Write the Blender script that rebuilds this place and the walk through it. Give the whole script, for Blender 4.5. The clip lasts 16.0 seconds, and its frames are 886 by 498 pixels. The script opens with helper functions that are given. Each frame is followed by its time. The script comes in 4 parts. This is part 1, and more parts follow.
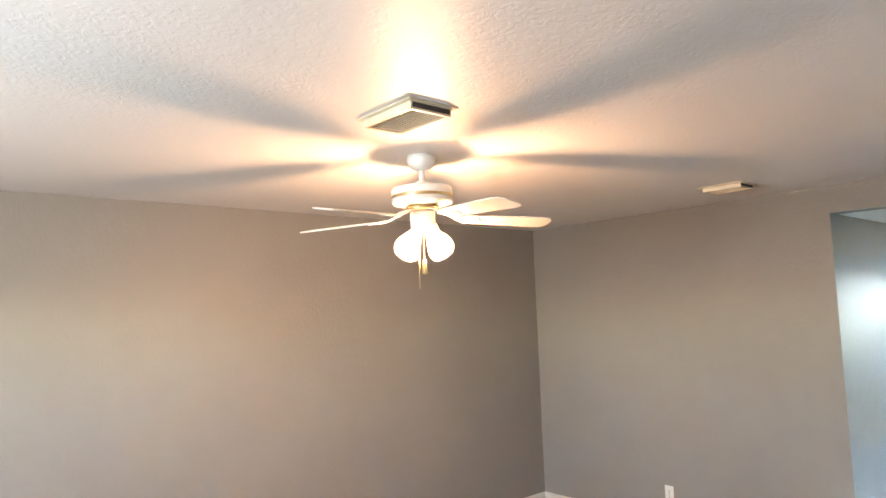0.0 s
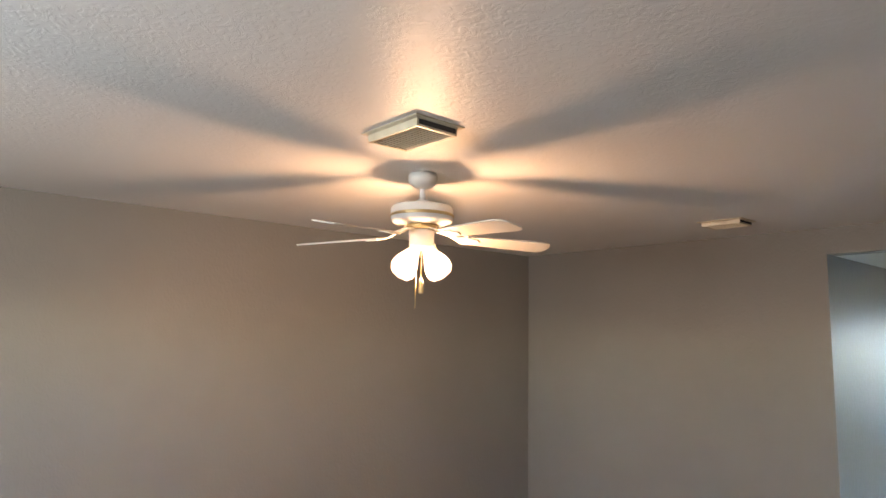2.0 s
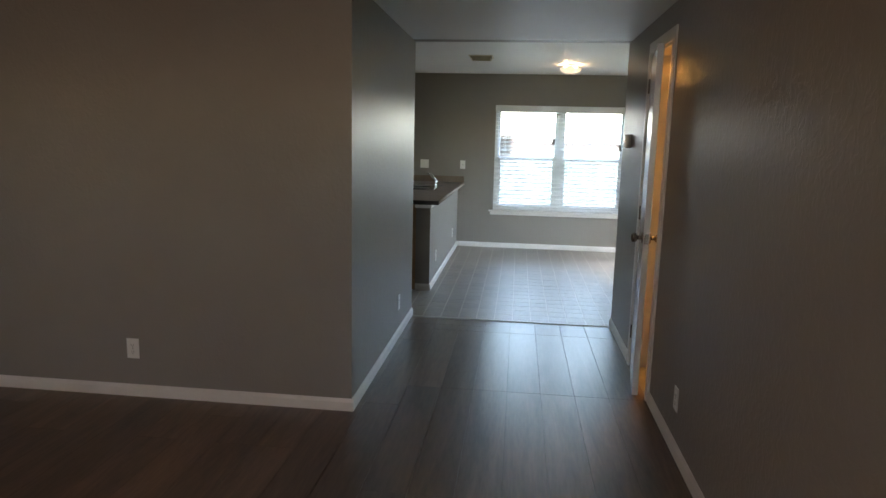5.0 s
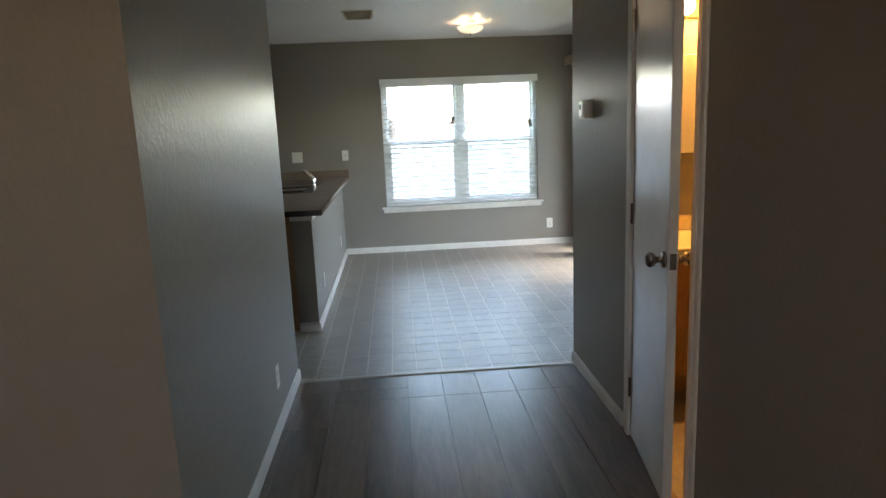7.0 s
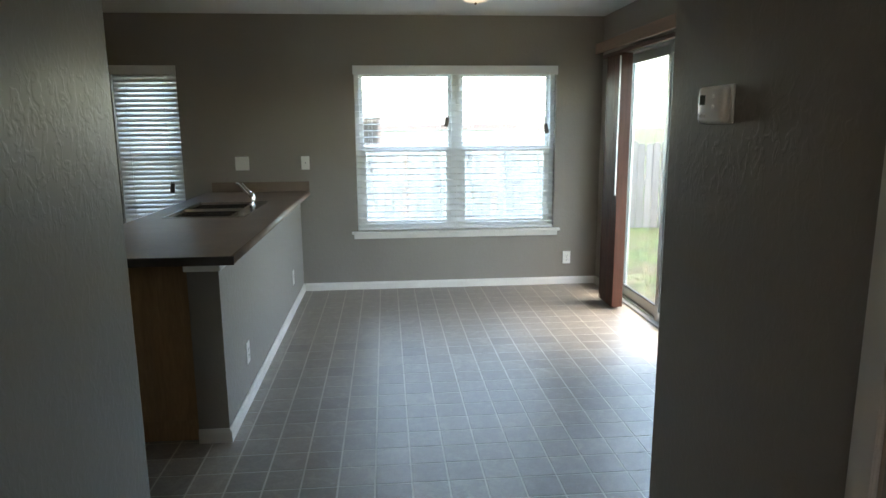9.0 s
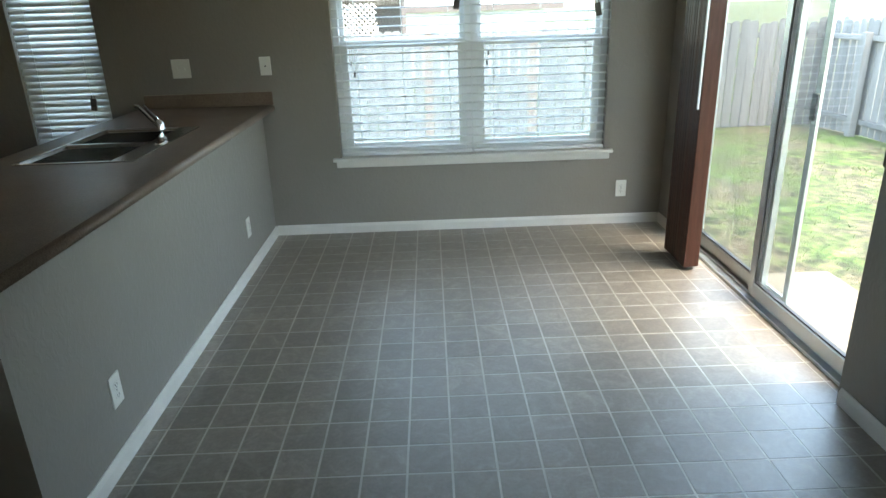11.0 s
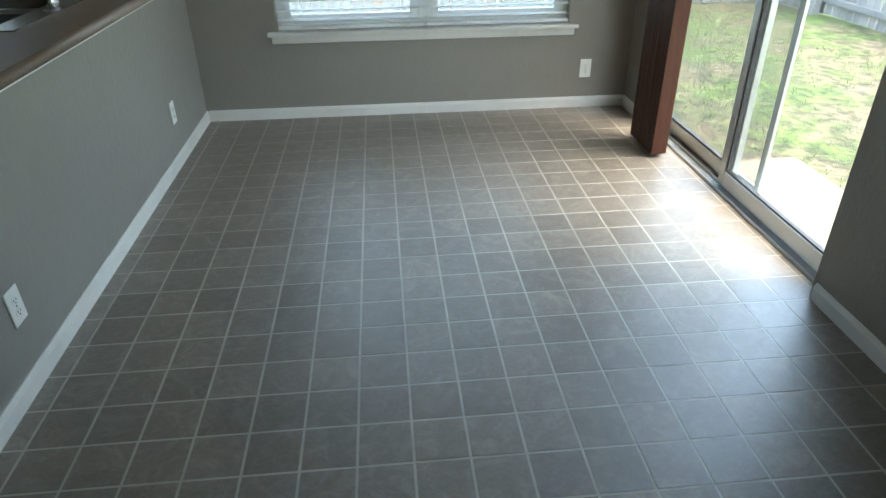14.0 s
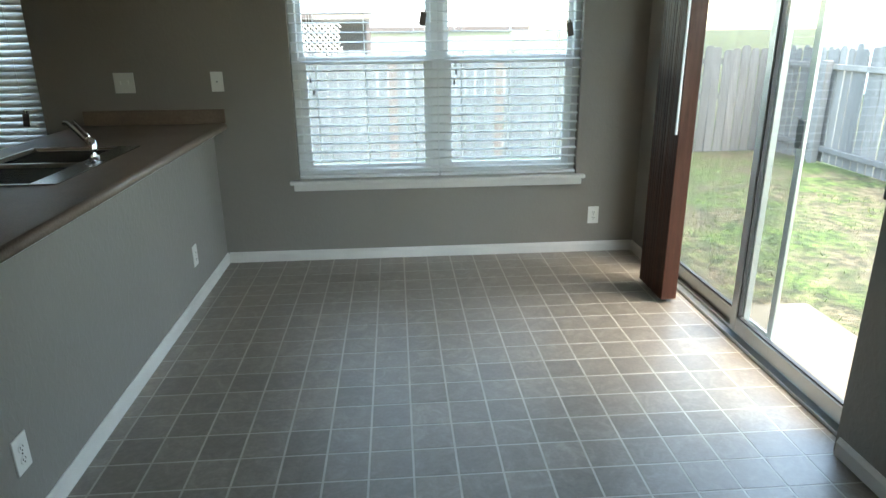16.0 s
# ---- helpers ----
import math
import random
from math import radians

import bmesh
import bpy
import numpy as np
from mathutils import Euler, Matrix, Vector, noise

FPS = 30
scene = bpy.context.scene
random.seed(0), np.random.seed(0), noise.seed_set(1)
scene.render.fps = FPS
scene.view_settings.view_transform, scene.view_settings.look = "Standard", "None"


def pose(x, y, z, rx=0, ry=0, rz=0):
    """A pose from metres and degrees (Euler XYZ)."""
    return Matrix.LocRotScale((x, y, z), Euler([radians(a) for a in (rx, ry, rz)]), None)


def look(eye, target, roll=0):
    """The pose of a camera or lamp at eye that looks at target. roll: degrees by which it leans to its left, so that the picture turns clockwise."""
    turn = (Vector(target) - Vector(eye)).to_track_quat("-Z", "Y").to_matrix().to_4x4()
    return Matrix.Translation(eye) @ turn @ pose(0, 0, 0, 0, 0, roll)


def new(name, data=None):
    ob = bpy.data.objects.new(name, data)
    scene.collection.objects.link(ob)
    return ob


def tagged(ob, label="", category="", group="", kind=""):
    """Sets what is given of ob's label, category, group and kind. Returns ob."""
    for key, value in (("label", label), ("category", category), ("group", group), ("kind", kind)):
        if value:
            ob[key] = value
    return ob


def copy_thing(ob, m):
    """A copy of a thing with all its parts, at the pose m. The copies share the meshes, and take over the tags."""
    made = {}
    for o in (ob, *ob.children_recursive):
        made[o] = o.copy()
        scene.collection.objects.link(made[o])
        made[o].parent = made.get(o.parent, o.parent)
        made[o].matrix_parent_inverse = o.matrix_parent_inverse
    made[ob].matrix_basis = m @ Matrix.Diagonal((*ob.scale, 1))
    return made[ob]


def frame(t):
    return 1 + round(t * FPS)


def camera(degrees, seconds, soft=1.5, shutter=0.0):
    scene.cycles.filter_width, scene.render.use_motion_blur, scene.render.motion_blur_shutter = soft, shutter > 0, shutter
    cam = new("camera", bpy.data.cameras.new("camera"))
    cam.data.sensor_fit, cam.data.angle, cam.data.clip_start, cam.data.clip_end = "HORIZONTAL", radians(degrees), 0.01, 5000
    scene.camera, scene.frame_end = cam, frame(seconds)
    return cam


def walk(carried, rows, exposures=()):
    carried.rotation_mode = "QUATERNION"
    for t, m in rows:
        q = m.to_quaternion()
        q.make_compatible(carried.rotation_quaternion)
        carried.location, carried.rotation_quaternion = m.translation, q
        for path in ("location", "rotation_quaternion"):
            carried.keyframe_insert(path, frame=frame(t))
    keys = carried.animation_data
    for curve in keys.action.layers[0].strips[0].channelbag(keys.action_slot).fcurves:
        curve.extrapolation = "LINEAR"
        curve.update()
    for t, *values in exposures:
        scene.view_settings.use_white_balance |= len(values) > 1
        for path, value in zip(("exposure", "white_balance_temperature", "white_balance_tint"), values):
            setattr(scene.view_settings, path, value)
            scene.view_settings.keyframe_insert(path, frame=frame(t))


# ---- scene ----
cam = camera(68.4, 16.0)
PATH = [
    (0, (1.515, -6.629, 1.729), (0.005, -5.33, 1.911), -2.0),
    (0.5, (1.476, -6.606, 1.741), (-0.023, -5.313, 2.029), -1.1),
    (1, (1.505, -6.615, 1.723), (-0.004, -5.337, 2.022), -0.2),
    (1.5, (1.496, -6.615, 1.696), (-0.009, -5.33, 1.989), 0.6),
    (2, (1.478, -6.625, 1.725), (-0.012, -5.314, 1.973), 1.0),
    (2.5, (1.443, -6.624, 1.707), (-0.028, -5.27, 1.729), 1.6),
    (3, (1.361, -6.541, 1.556), (-0.076, -5.158, 1.407), 0.9),
    (3.5, (1.275, -6.21, 1.544), (-0.019, -4.7, 1.33), 0.9),
    (4, (1.19, -5.906, 1.536), (0.341, -4.107, 1.332), 2.4),
    (4.5, (1.011, -5.686, 1.519), (0.622, -3.735, 1.312), 2.6),
    (5, (0.853, -5.385, 1.481), (0.635, -3.424, 1.151), 1.4),
    (5.2, (0.736, -5.22, 1.505), (0.57, -3.257, 1.159), 2.1),
    (7.3, (0.603, -3.515, 1.463), (0.777, -1.559, 1.082), -2.1),
    (7.5, (0.578, -3.335, 1.483), (0.772, -1.376, 1.126), -1.7),
    (8, (0.657, -2.899, 1.456), (0.856, -0.939, 1.112), -2.3),
    (8.5, (0.735, -2.477, 1.454), (0.867, -0.513, 1.104), -1.2),
    (9, (0.782, -2.042, 1.452), (0.951, -0.083, 1.082), -0.4),
    (9.5, (0.839, -1.655, 1.394), (0.998, 0.285, 0.934), -1.5),
    (9.7, (0.908, -1.506, 1.419), (1.002, 0.429, 0.924), -2.3),
    (11.8, (1.155, -0.32, 1.465), (1.17, 1.537, 0.723), -1.9),
    (12, (1.156, -0.311, 1.46), (1.221, 1.559, 0.755), -1.3),
    (12.5, (1.152, -0.298, 1.459), (1.303, 1.566, 0.751), -1.6),
    (13, (1.147, -0.289, 1.456), (1.367, 1.565, 0.736), -1.7),
    (13.5, (1.145, -0.304, 1.439), (1.372, 1.528, 0.67), -1.1),
    (14, (1.142, -0.324, 1.373), (1.293, 1.395, 0.362), -0.7),
    (14.5, (1.126, -0.277, 1.434), (1.281, 1.196, 0.09), 1.7),
    (15, (1.106, -0.289, 1.417), (1.263, 1.298, 0.21), 2.0),
    (15.5, (1.145, -0.32, 1.428), (1.318, 1.527, 0.679), 0.7),
    (16, (1.144, -0.336, 1.429), (1.275, 1.555, 0.791), -0.6),
]
EXPOSURES = [(0.0, 7.3, 6900, 8), (0.5, 6.6, 6800, 7), (2.0, 6.4, 6850, 8), (2.5, 6.42, 7300, 11), (3.0, 6.95, 7700, 12), (3.6, 7.15, 7700, 12), (4.2, 6.0, 7450, 12),
             (4.6, 5.0, 7600, 12), (5.2, 4.9, 7750, 12),
             (7.5, 4.95, 7900, 12), (9.0, 4.7, 7950, 10), (9.7, 4.5, 7950, 7), (11.8, 4.34, 7950, 5), (13.0, 4.25, 7950, 5), (14.2, 4.42, 7950, 5), (15.0, 4.5, 7950, 5), (16.0, 4.22, 7950, 5)]
walk(cam, [(t, look(eye, target, roll)) for t, eye, target, roll in PATH], EXPOSURES)
FAN_LAMP, FAN_BULB, DOME_LAMP, BATH_LAMP = 0.16, 0.54, 1.1, 11.0

# ---- world, sun, large lights ----
world = bpy.data.worlds.new("world")
scene.world = world
world.use_nodes = True
wn = world.node_tree.nodes
sky = wn.new("ShaderNodeTexSky")
sky.sky_type = 'NISHITA'
sky.sun_disc = False
sky.sun_elevation = radians(70)
sky.sun_rotation = radians(128)
sky.air_density = 1.0
sky.dust_density = 1.6
sky.ozone_density = 1.0
wn["Background"].inputs["Strength"].default_value = 0.15
world.node_tree.links.new(sky.outputs[0], wn["Background"].inputs["Color"])

sun_data = bpy.data.lights.new("sun", 'SUN')
sun_data.energy = 0.55
sun_data.angle = radians(40)
sun_data.color = (1.0, 0.98, 0.95)
sun = new("sun", sun_data)
sun.matrix_world = look((3.23, -2.53, 11.28), (0, 0, 0))

# added area lamp: daylight fill for an assumed, unseen window behind the walk's start
front_fill_data = bpy.data.lights.new("front_fill_light", 'AREA')
front_fill_data.shape = 'RECTANGLE'
front_fill_data.size, front_fill_data.size_y = 1.7, 0.5
front_fill_data.energy = 0.95
front_fill_data.color = (0.80, 0.88, 1.0)
front_light = new("front_fill_light", front_fill_data)
front_light.matrix_world = look((0.1, -8.45, 1.80), (0.1, -7.45, 2.35))


# ---- materials ----
def mat(name, base, rough=0.5, metal=0.0, spec=0.5):
    m = bpy.data.materials.new(name)
    m.use_nodes = True
    b = m.node_tree.nodes["Principled BSDF"]
    b.inputs["Base Color"].default_value = (*base, 1)
    b.inputs["Roughness"].default_value = rough
    b.inputs["Metallic"].default_value = metal
    b.inputs["Specular IOR Level"].default_value = spec
    return m


def node(m, kind, **values):
    n = m.node_tree.nodes.new(kind)
    for k, v in values.items():
        if k in n.inputs:
            n.inputs[k].default_value = v
    return n


def link(m, a, b):
    m.node_tree.links.new(a, b)


def coords(m, scale=(1, 1, 1)):
    g = node(m, "ShaderNodeNewGeometry")
    mp = node(m, "ShaderNodeMapping")
    mp.inputs["Scale"].default_value = scale
    link(m, g.outputs["Position"], mp.inputs["Vector"])
    return mp.outputs[0]


def noise_tex(m, vec, scale, detail=4, rough=0.55, dist=0.0):
    n = node(m, "ShaderNodeTexNoise", Scale=scale, Detail=detail, Roughness=rough, Distortion=dist)
    link(m, vec, n.inputs["Vector"])
    return n.outputs["Fac"]


def ramp(m, fac, stops):
    r = node(m, "ShaderNodeValToRGB")
    e = r.color_ramp.elements
    while len(e) < len(stops):
        e.new(0.5)
    for i, (p, c) in enumerate(stops):
        e[i].position = p
        e[i].color = (*c, 1) if len(c) == 3 else c
    link(m, fac, r.inputs[0])
    return r.outputs[0]


def mix(m, fac, a, b, mode='MIX'):
    n = node(m, "ShaderNodeMix")
    n.data_type = 'RGBA'
    n.blend_type = mode
    for sock, v in ((n.inputs[0], fac), (n.inputs[6], a), (n.inputs[7], b)):
        if isinstance(v, (int, float)):
            sock.default_value = v
        elif isinstance(v, tuple):
            sock.default_value = (*v, 1)
        else:
            link(m, v, sock)
    return n.outputs[2]


def bump(m, height, strength, distance):
    n = node(m, "ShaderNodeBump", Strength=strength, Distance=distance)
    link(m, height, n.inputs["Height"])
    link(m, n.outputs[0], m.node_tree.nodes["Principled BSDF"].inputs["Normal"])


def base(m):
    return m.node_tree.nodes["Principled BSDF"].inputs["Base Color"]


def roughness(m, fac, lo, hi):
    r = node(m, "ShaderNodeMapRange")
    r.inputs["To Min"].default_value = lo
    r.inputs["To Max"].default_value = hi
    link(m, fac, r.inputs["Value"])
    link(m, r.outputs[0], m.node_tree.nodes["Principled BSDF"].inputs["Roughness"])


def scaled(c, k):
    return tuple(v * k for v in c)


def painted_wall(name, c, rough=0.33):
    m = mat(name, c, rough, 0.0, 0.08)
    p = coords(m)
    big = noise_tex(m, p, 0.9, 3)
    col = ramp(m, big, [(0.3, scaled(c, 0.94)), (0.7, scaled(c, 1.05))])
    link(m, col, base(m))
    worms = noise_tex(m, coords(m, (1, 1, 0.75)), 30, 2, 0.5, 1.1)
    fine = noise_tex(m, p, 150, 2)
    h = ramp(m, worms, [(0.47, (0, 0, 0)), (0.58, (1, 1, 1))])
    bump(m, mix(m, 0.05, h, fine), 0.16, 0.004)
    roughness(m, big, rough - 0.04, rough + 0.06)
    return m


WALL = painted_wall("wall_paint", (0.275, 0.255, 0.228))
CEIL = mat("ceiling_paint", (0.72, 0.71, 0.69), 0.45)
p_ = coords(CEIL)
h_ = ramp(CEIL, noise_tex(CEIL, p_, 30, 4, 0.55, 1.2), [(0.45, (0, 0, 0)), (0.58, (1, 1, 1))])
bump(CEIL, h_, 0.17, 0.004)
link(CEIL, ramp(CEIL, noise_tex(CEIL, p_, 0.7), [(0.3, (0.80, 0.79, 0.77)), (0.7, (0.85, 0.84, 0.82))]), base(CEIL))


def trim_paint(name, c, rough):
    m = mat(name, c, rough)
    p = coords(m)
    link(m, ramp(m, noise_tex(m, p, 5, 5), [(0.3, scaled(c, 0.9)), (0.65, c)]), base(m))
    bump(m, noise_tex(m, p, 60, 3), 0.15, 0.002)
    return m


WHITE = trim_paint("white_trim_paint", (0.74, 0.72, 0.68), 0.35)
DOORP = trim_paint("door_paint", (0.62, 0.61, 0.58), 0.24)
bump(DOORP, noise_tex(DOORP, coords(DOORP, (1, 1, 0.04)), 45, 3), 0.25, 0.002)
PLASTIC = mat("white_plastic", (0.78, 0.77, 0.73), 0.3)
VINYL = mat("white_vinyl", (0.80, 0.82, 0.82), 0.35)
SLOT = mat("dark_slot", (0.03, 0.03, 0.03), 0.6)
CHROME = mat("chrome", (0.75, 0.76, 0.78), 0.12, 1.0)
STEEL = mat("brushed_steel", (0.43, 0.41, 0.39), 0.22, 1.0)
bump(STEEL, noise_tex(STEEL, coords(STEEL, (400, 20, 20)), 1, 2), 0.1, 0.001)
ALU = mat("aluminium", (0.52, 0.55, 0.55), 0.38, 0.85)
bump(ALU, noise_tex(ALU, coords(ALU), 80, 2), 0.08, 0.001)
RUBBER = mat("dark_gasket", (0.025, 0.025, 0.027), 0.5)
BLACKP = mat("black_plastic", (0.03, 0.03, 0.035), 0.4)
TAGMAT = mat("brown_plastic", (0.10, 0.085, 0.075), 0.5)
KNOBM = mat("antique_nickel", (0.30, 0.265, 0.225), 0.26, 1.0)
CREAM = mat("cream_enamel", (0.66, 0.57, 0.40), 0.4)
link(CREAM, ramp(CREAM, noise_tex(CREAM, coords(CREAM), 12), [(0.3, (0.62, 0.53, 0.38)), (0.7, (0.74, 0.66, 0.50))]), base(CREAM))
FANW = mat("fan_white_enamel", (0.76, 0.75, 0.71), 0.3)
BLADE = mat("fan_blade_white", (0.74, 0.70, 0.62), 0.4)
bump(BLADE, noise_tex(BLADE, coords(BLADE, (6, 6, 60)), 8, 4), 0.1, 0.001)
BRASS = mat("pale_brass", (0.70, 0.56, 0.30), 0.3, 1.0)


def wood(name, dark, light, scale, rough, axis=(9, 1.0, 9), tint=True):
    m = mat(name, light, rough)
    tc = node(m, "ShaderNodeTexCoord")
    mp = node(m, "ShaderNodeMapping")
    mp.inputs["Scale"].default_value = axis
    link(m, tc.outputs["Object"], mp.inputs["Vector"])
    info = node(m, "ShaderNodeObjectInfo")
    add = node(m, "ShaderNodeVectorMath")
    add.operation = 'ADD'
    comb = node(m, "ShaderNodeCombineXYZ")
    mul = node(m, "ShaderNodeMath")
    mul.operation = 'MULTIPLY'
    mul.inputs[1].default_value = 37.0
    link(m, info.outputs["Random"], mul.inputs[0])
    for i in range(3):
        link(m, mul.outputs[0], comb.inputs[i])
    link(m, mp.outputs[0], add.inputs[0])
    link(m, comb.outputs[0], add.inputs[1])
    g1 = noise_tex(m, add.outputs[0], scale, 6, 0.62, 0.8)
    g2 = noise_tex(m, add.outputs[0], scale * 9, 3, 0.6)
    col = ramp(m, g1, [(0.28, dark), (0.5, tuple((a + b) / 2 for a, b in zip(dark, light))), (0.72, light)])
    col = mix(m, 0.25, col, ramp(m, g2, [(0.35, scaled(dark, 0.7)), (0.65, light)]), 'MIX')
    if tint:
        rnd = ramp(m, info.outputs["Random"], [(0.0, (0.8, 0.8, 0.8)), (1.0, (1.18, 1.15, 1.12))])
        col = mix(m, 1.0, col, rnd, 'MULTIPLY')
    link(m, col, base(m))
    bump(m, g2, 0.05, 0.001)
    roughness(m, g1, rough - 0.005, rough + 0.01)
    return m


PLANK = wood("laminate_plank", (0.055, 0.037, 0.028), (0.185, 0.13, 0.097), 0.9, 0.31)
PLANK.node_tree.nodes["Principled BSDF"].inputs["Specular IOR Level"].default_value = 0.8
CABWOOD = wood("maple_cabinet", (0.27, 0.155, 0.075), (0.42, 0.27, 0.15), 2.0, 0.45, (8, 8, 1.0))
BLINDWOOD = wood("dark_wood_vane", (0.035, 0.014, 0.010), (0.085, 0.035, 0.024), 2.5, 0.4, (20, 20, 1.2))
BLINDWOOD.node_tree.nodes["Principled BSDF"].inputs["Specular IOR Level"].default_value = 0.2
VALWOOD = wood("brown_valance", (0.14, 0.075, 0.05), (0.24, 0.14, 0.10), 2.5, 0.45, (14, 1.2, 14))
BATHWOOD = wood("oak_vanity", (0.28, 0.15, 0.06), (0.42, 0.25, 0.11), 2.0, 0.45, (8, 8, 1.0))
FENCEW = wood("weathered_fence", (0.135, 0.13, 0.128), (0.29, 0.283, 0.278), 2.2, 0.85, (12, 12, 1.0))
FENCER = wood("newer_fence_board", (0.22, 0.15, 0.11), (0.33, 0.225, 0.165), 2.2, 0.85, (12, 12, 1.0))

LAMINATE = mat("brown_laminate", (0.13, 0.095, 0.075), 0.44, 0.0, 0.32)
pl = coords(LAMINATE)
c1 = ramp(LAMINATE, noise_tex(LAMINATE, pl, 260, 2), [(0.35, (0.16, 0.113, 0.084)), (0.65, (0.24, 0.175, 0.133))])
c2 = ramp(LAMINATE, noise_tex(LAMINATE, pl, 4, 4), [(0.3, (0.85, 0.85, 0.85)), (0.7, (1.1, 1.1, 1.1))])
link(LAMINATE, mix(LAMINATE, 1.0, c1, c2, 'MULTIPLY'), base(LAMINATE))
LAMEDGE = mat("laminate_end_edge", (0.045, 0.034, 0.03), 0.35)

TILE = mat("vinyl_tile", (0.15, 0.135, 0.115), 0.32, 0.0, 1.0)
pt = coords(TILE)
inf = node(TILE, "ShaderNodeObjectInfo")
tn = noise_tex(TILE, pt, 11, 6, 0.65, 1.4)
tf = noise_tex(TILE, pt, 70, 4, 0.6)
tc_ = ramp(TILE, tn, [(0.32, (0.125, 0.101, 0.076)), (0.5, (0.17, 0.141, 0.109)), (0.72, (0.29, 0.253, 0.205))])
tc_ = mix(TILE, 0.3, tc_, ramp(TILE, tf, [(0.35, (0.125, 0.102, 0.078)), (0.65, (0.27, 0.235, 0.19))]))
tr = ramp(TILE, inf.outputs["Random"], [(0.0, (0.82, 0.81, 0.79)), (1.0, (1.2, 1.2, 1.2))])
link(TILE, mix(TILE, 1.0, tc_, tr, 'MULTIPLY'), base(TILE))
bump(TILE, mix(TILE, 0.5, noise_tex(TILE, pt, 14, 2), tf), 0.10, 0.002)
roughness(TILE, tn, 0.42, 0.58)
TILE.node_tree.nodes["Principled BSDF"].inputs["Coat Weight"].default_value = 1.0
TILE.node_tree.nodes["Principled BSDF"].inputs["Coat Roughness"].default_value = 0.42
GROUT = mat("tile_joint", (0.36, 0.345, 0.31), 0.4, 0.0, 0.9)
link(GROUT, ramp(GROUT, noise_tex(GROUT, coords(GROUT), 6, 4), [(0.3, (0.40, 0.375, 0.325)), (0.7, (0.54, 0.51, 0.45))]), base(GROUT))
STRIP = mat("threshold_strip", (0.50, 0.49, 0.46), 0.35, 0.3)
SUB = mat("plank_gap", (0.012, 0.009, 0.007), 0.8)

CONCRETE = mat("patio_concrete", (0.46, 0.42, 0.35), 0.9)
pc = coords(CONCRETE)
link(CONCRETE, ramp(CONCRETE, noise_tex(CONCRETE, pc, 3, 8, 0.7), [(0.3, (0.135, 0.115, 0.085)), (0.7, (0.185, 0.163, 0.128))]), base(CONCRETE))
bump(CONCRETE, noise_tex(CONCRETE, pc, 90, 4), 0.3, 0.003)
LAWN = mat("patchy_lawn", (0.1, 0.13, 0.04), 0.95)
pg = coords(LAWN)
lg = ramp(LAWN, noise_tex(LAWN, pg, 28, 6, 0.7), [(0.42, (0.024, 0.045, 0.010)), (0.58, (0.085, 0.135, 0.03))])
ld = ramp(LAWN, noise_tex(LAWN, pg, 55, 6, 0.7), [(0.42, (0.05, 0.042, 0.026)), (0.58, (0.15, 0.122, 0.08))])
lm = ramp(LAWN, noise_tex(LAWN, pg, 1.1, 9, 0.78), [(0.44, (0, 0, 0)), (0.56, (1, 1, 1))])
lt = ramp(LAWN, noise_tex(LAWN, pg, 9, 6, 0.75), [(0.40, (0.3, 0.34, 0.3)), (0.60, (1.35, 1.35, 1.3))])
link(LAWN, mix(LAWN, 1.0, mix(LAWN, lm, lg, ld), lt, 'MULTIPLY'), base(LAWN))
bump(LAWN, noise_tex(LAWN, pg, 60, 5), 0.8, 0.02)
BARK = mat("grey_bark", (0.16, 0.13, 0.11), 0.9)
bump(BARK, noise_tex(BARK, coords(BARK, (1, 1, 0.3)), 40, 4), 0.8, 0.01)
SIDING = mat("pale_siding", (0.86, 0.88, 0.89), 0.7)
ROOFM = mat("brown_shingle", (0.14, 0.11, 0.10), 0.9)
bump(ROOFM, noise_tex(ROOFM, coords(ROOFM), 30, 3), 0.6, 0.01)
DARKGL = mat("far_window_glass", (0.10, 0.16, 0.20), 0.1)
DARKV = mat("shaded_porch", (0.06, 0.055, 0.05), 0.9)
LATT = mat("lattice_paint", (0.62, 0.56, 0.52), 0.7)

GLASS = bpy.data.materials.new("clear_glass")
GLASS.use_nodes = True
gt = GLASS.node_tree
gt.nodes.clear()
go = gt.nodes.new("ShaderNodeOutputMaterial")
gm = gt.nodes.new("ShaderNodeMixShader")
ga = gt.nodes.new("ShaderNodeBsdfTransparent")
gb = gt.nodes.new("ShaderNodeBsdfGlossy")
gl = gt.nodes.new("ShaderNodeLayerWeight")
gp = gt.nodes.new("ShaderNodeMath")
gp.operation = 'POWER'
gp.inputs[1].default_value = 5.0
gf = gt.nodes.new("ShaderNodeMath")
gf.operation = 'MULTIPLY_ADD'
gf.inputs[1].default_value = 0.75
gf.inputs[2].default_value = 0.03
gt.links.new(gl.outputs["Facing"], gp.inputs[0])
gt.links.new(gp.outputs[0], gf.inputs[0])
ga.inputs[0].default_value = (0.95, 0.98, 0.97, 1)
gb.inputs["Roughness"].default_value = 0.02
gl.inputs[0].default_value = 0.5
gt.links.new(gf.outputs[0], gm.inputs[0])
gt.links.new(ga.outputs[0], gm.inputs[1])
gt.links.new(gb.outputs[0], gm.inputs[2])
gt.links.new(gm.outputs[0], go.inputs[0])

SLAT = mat("white_blind_slat", (0.80, 0.81, 0.80), 0.4)
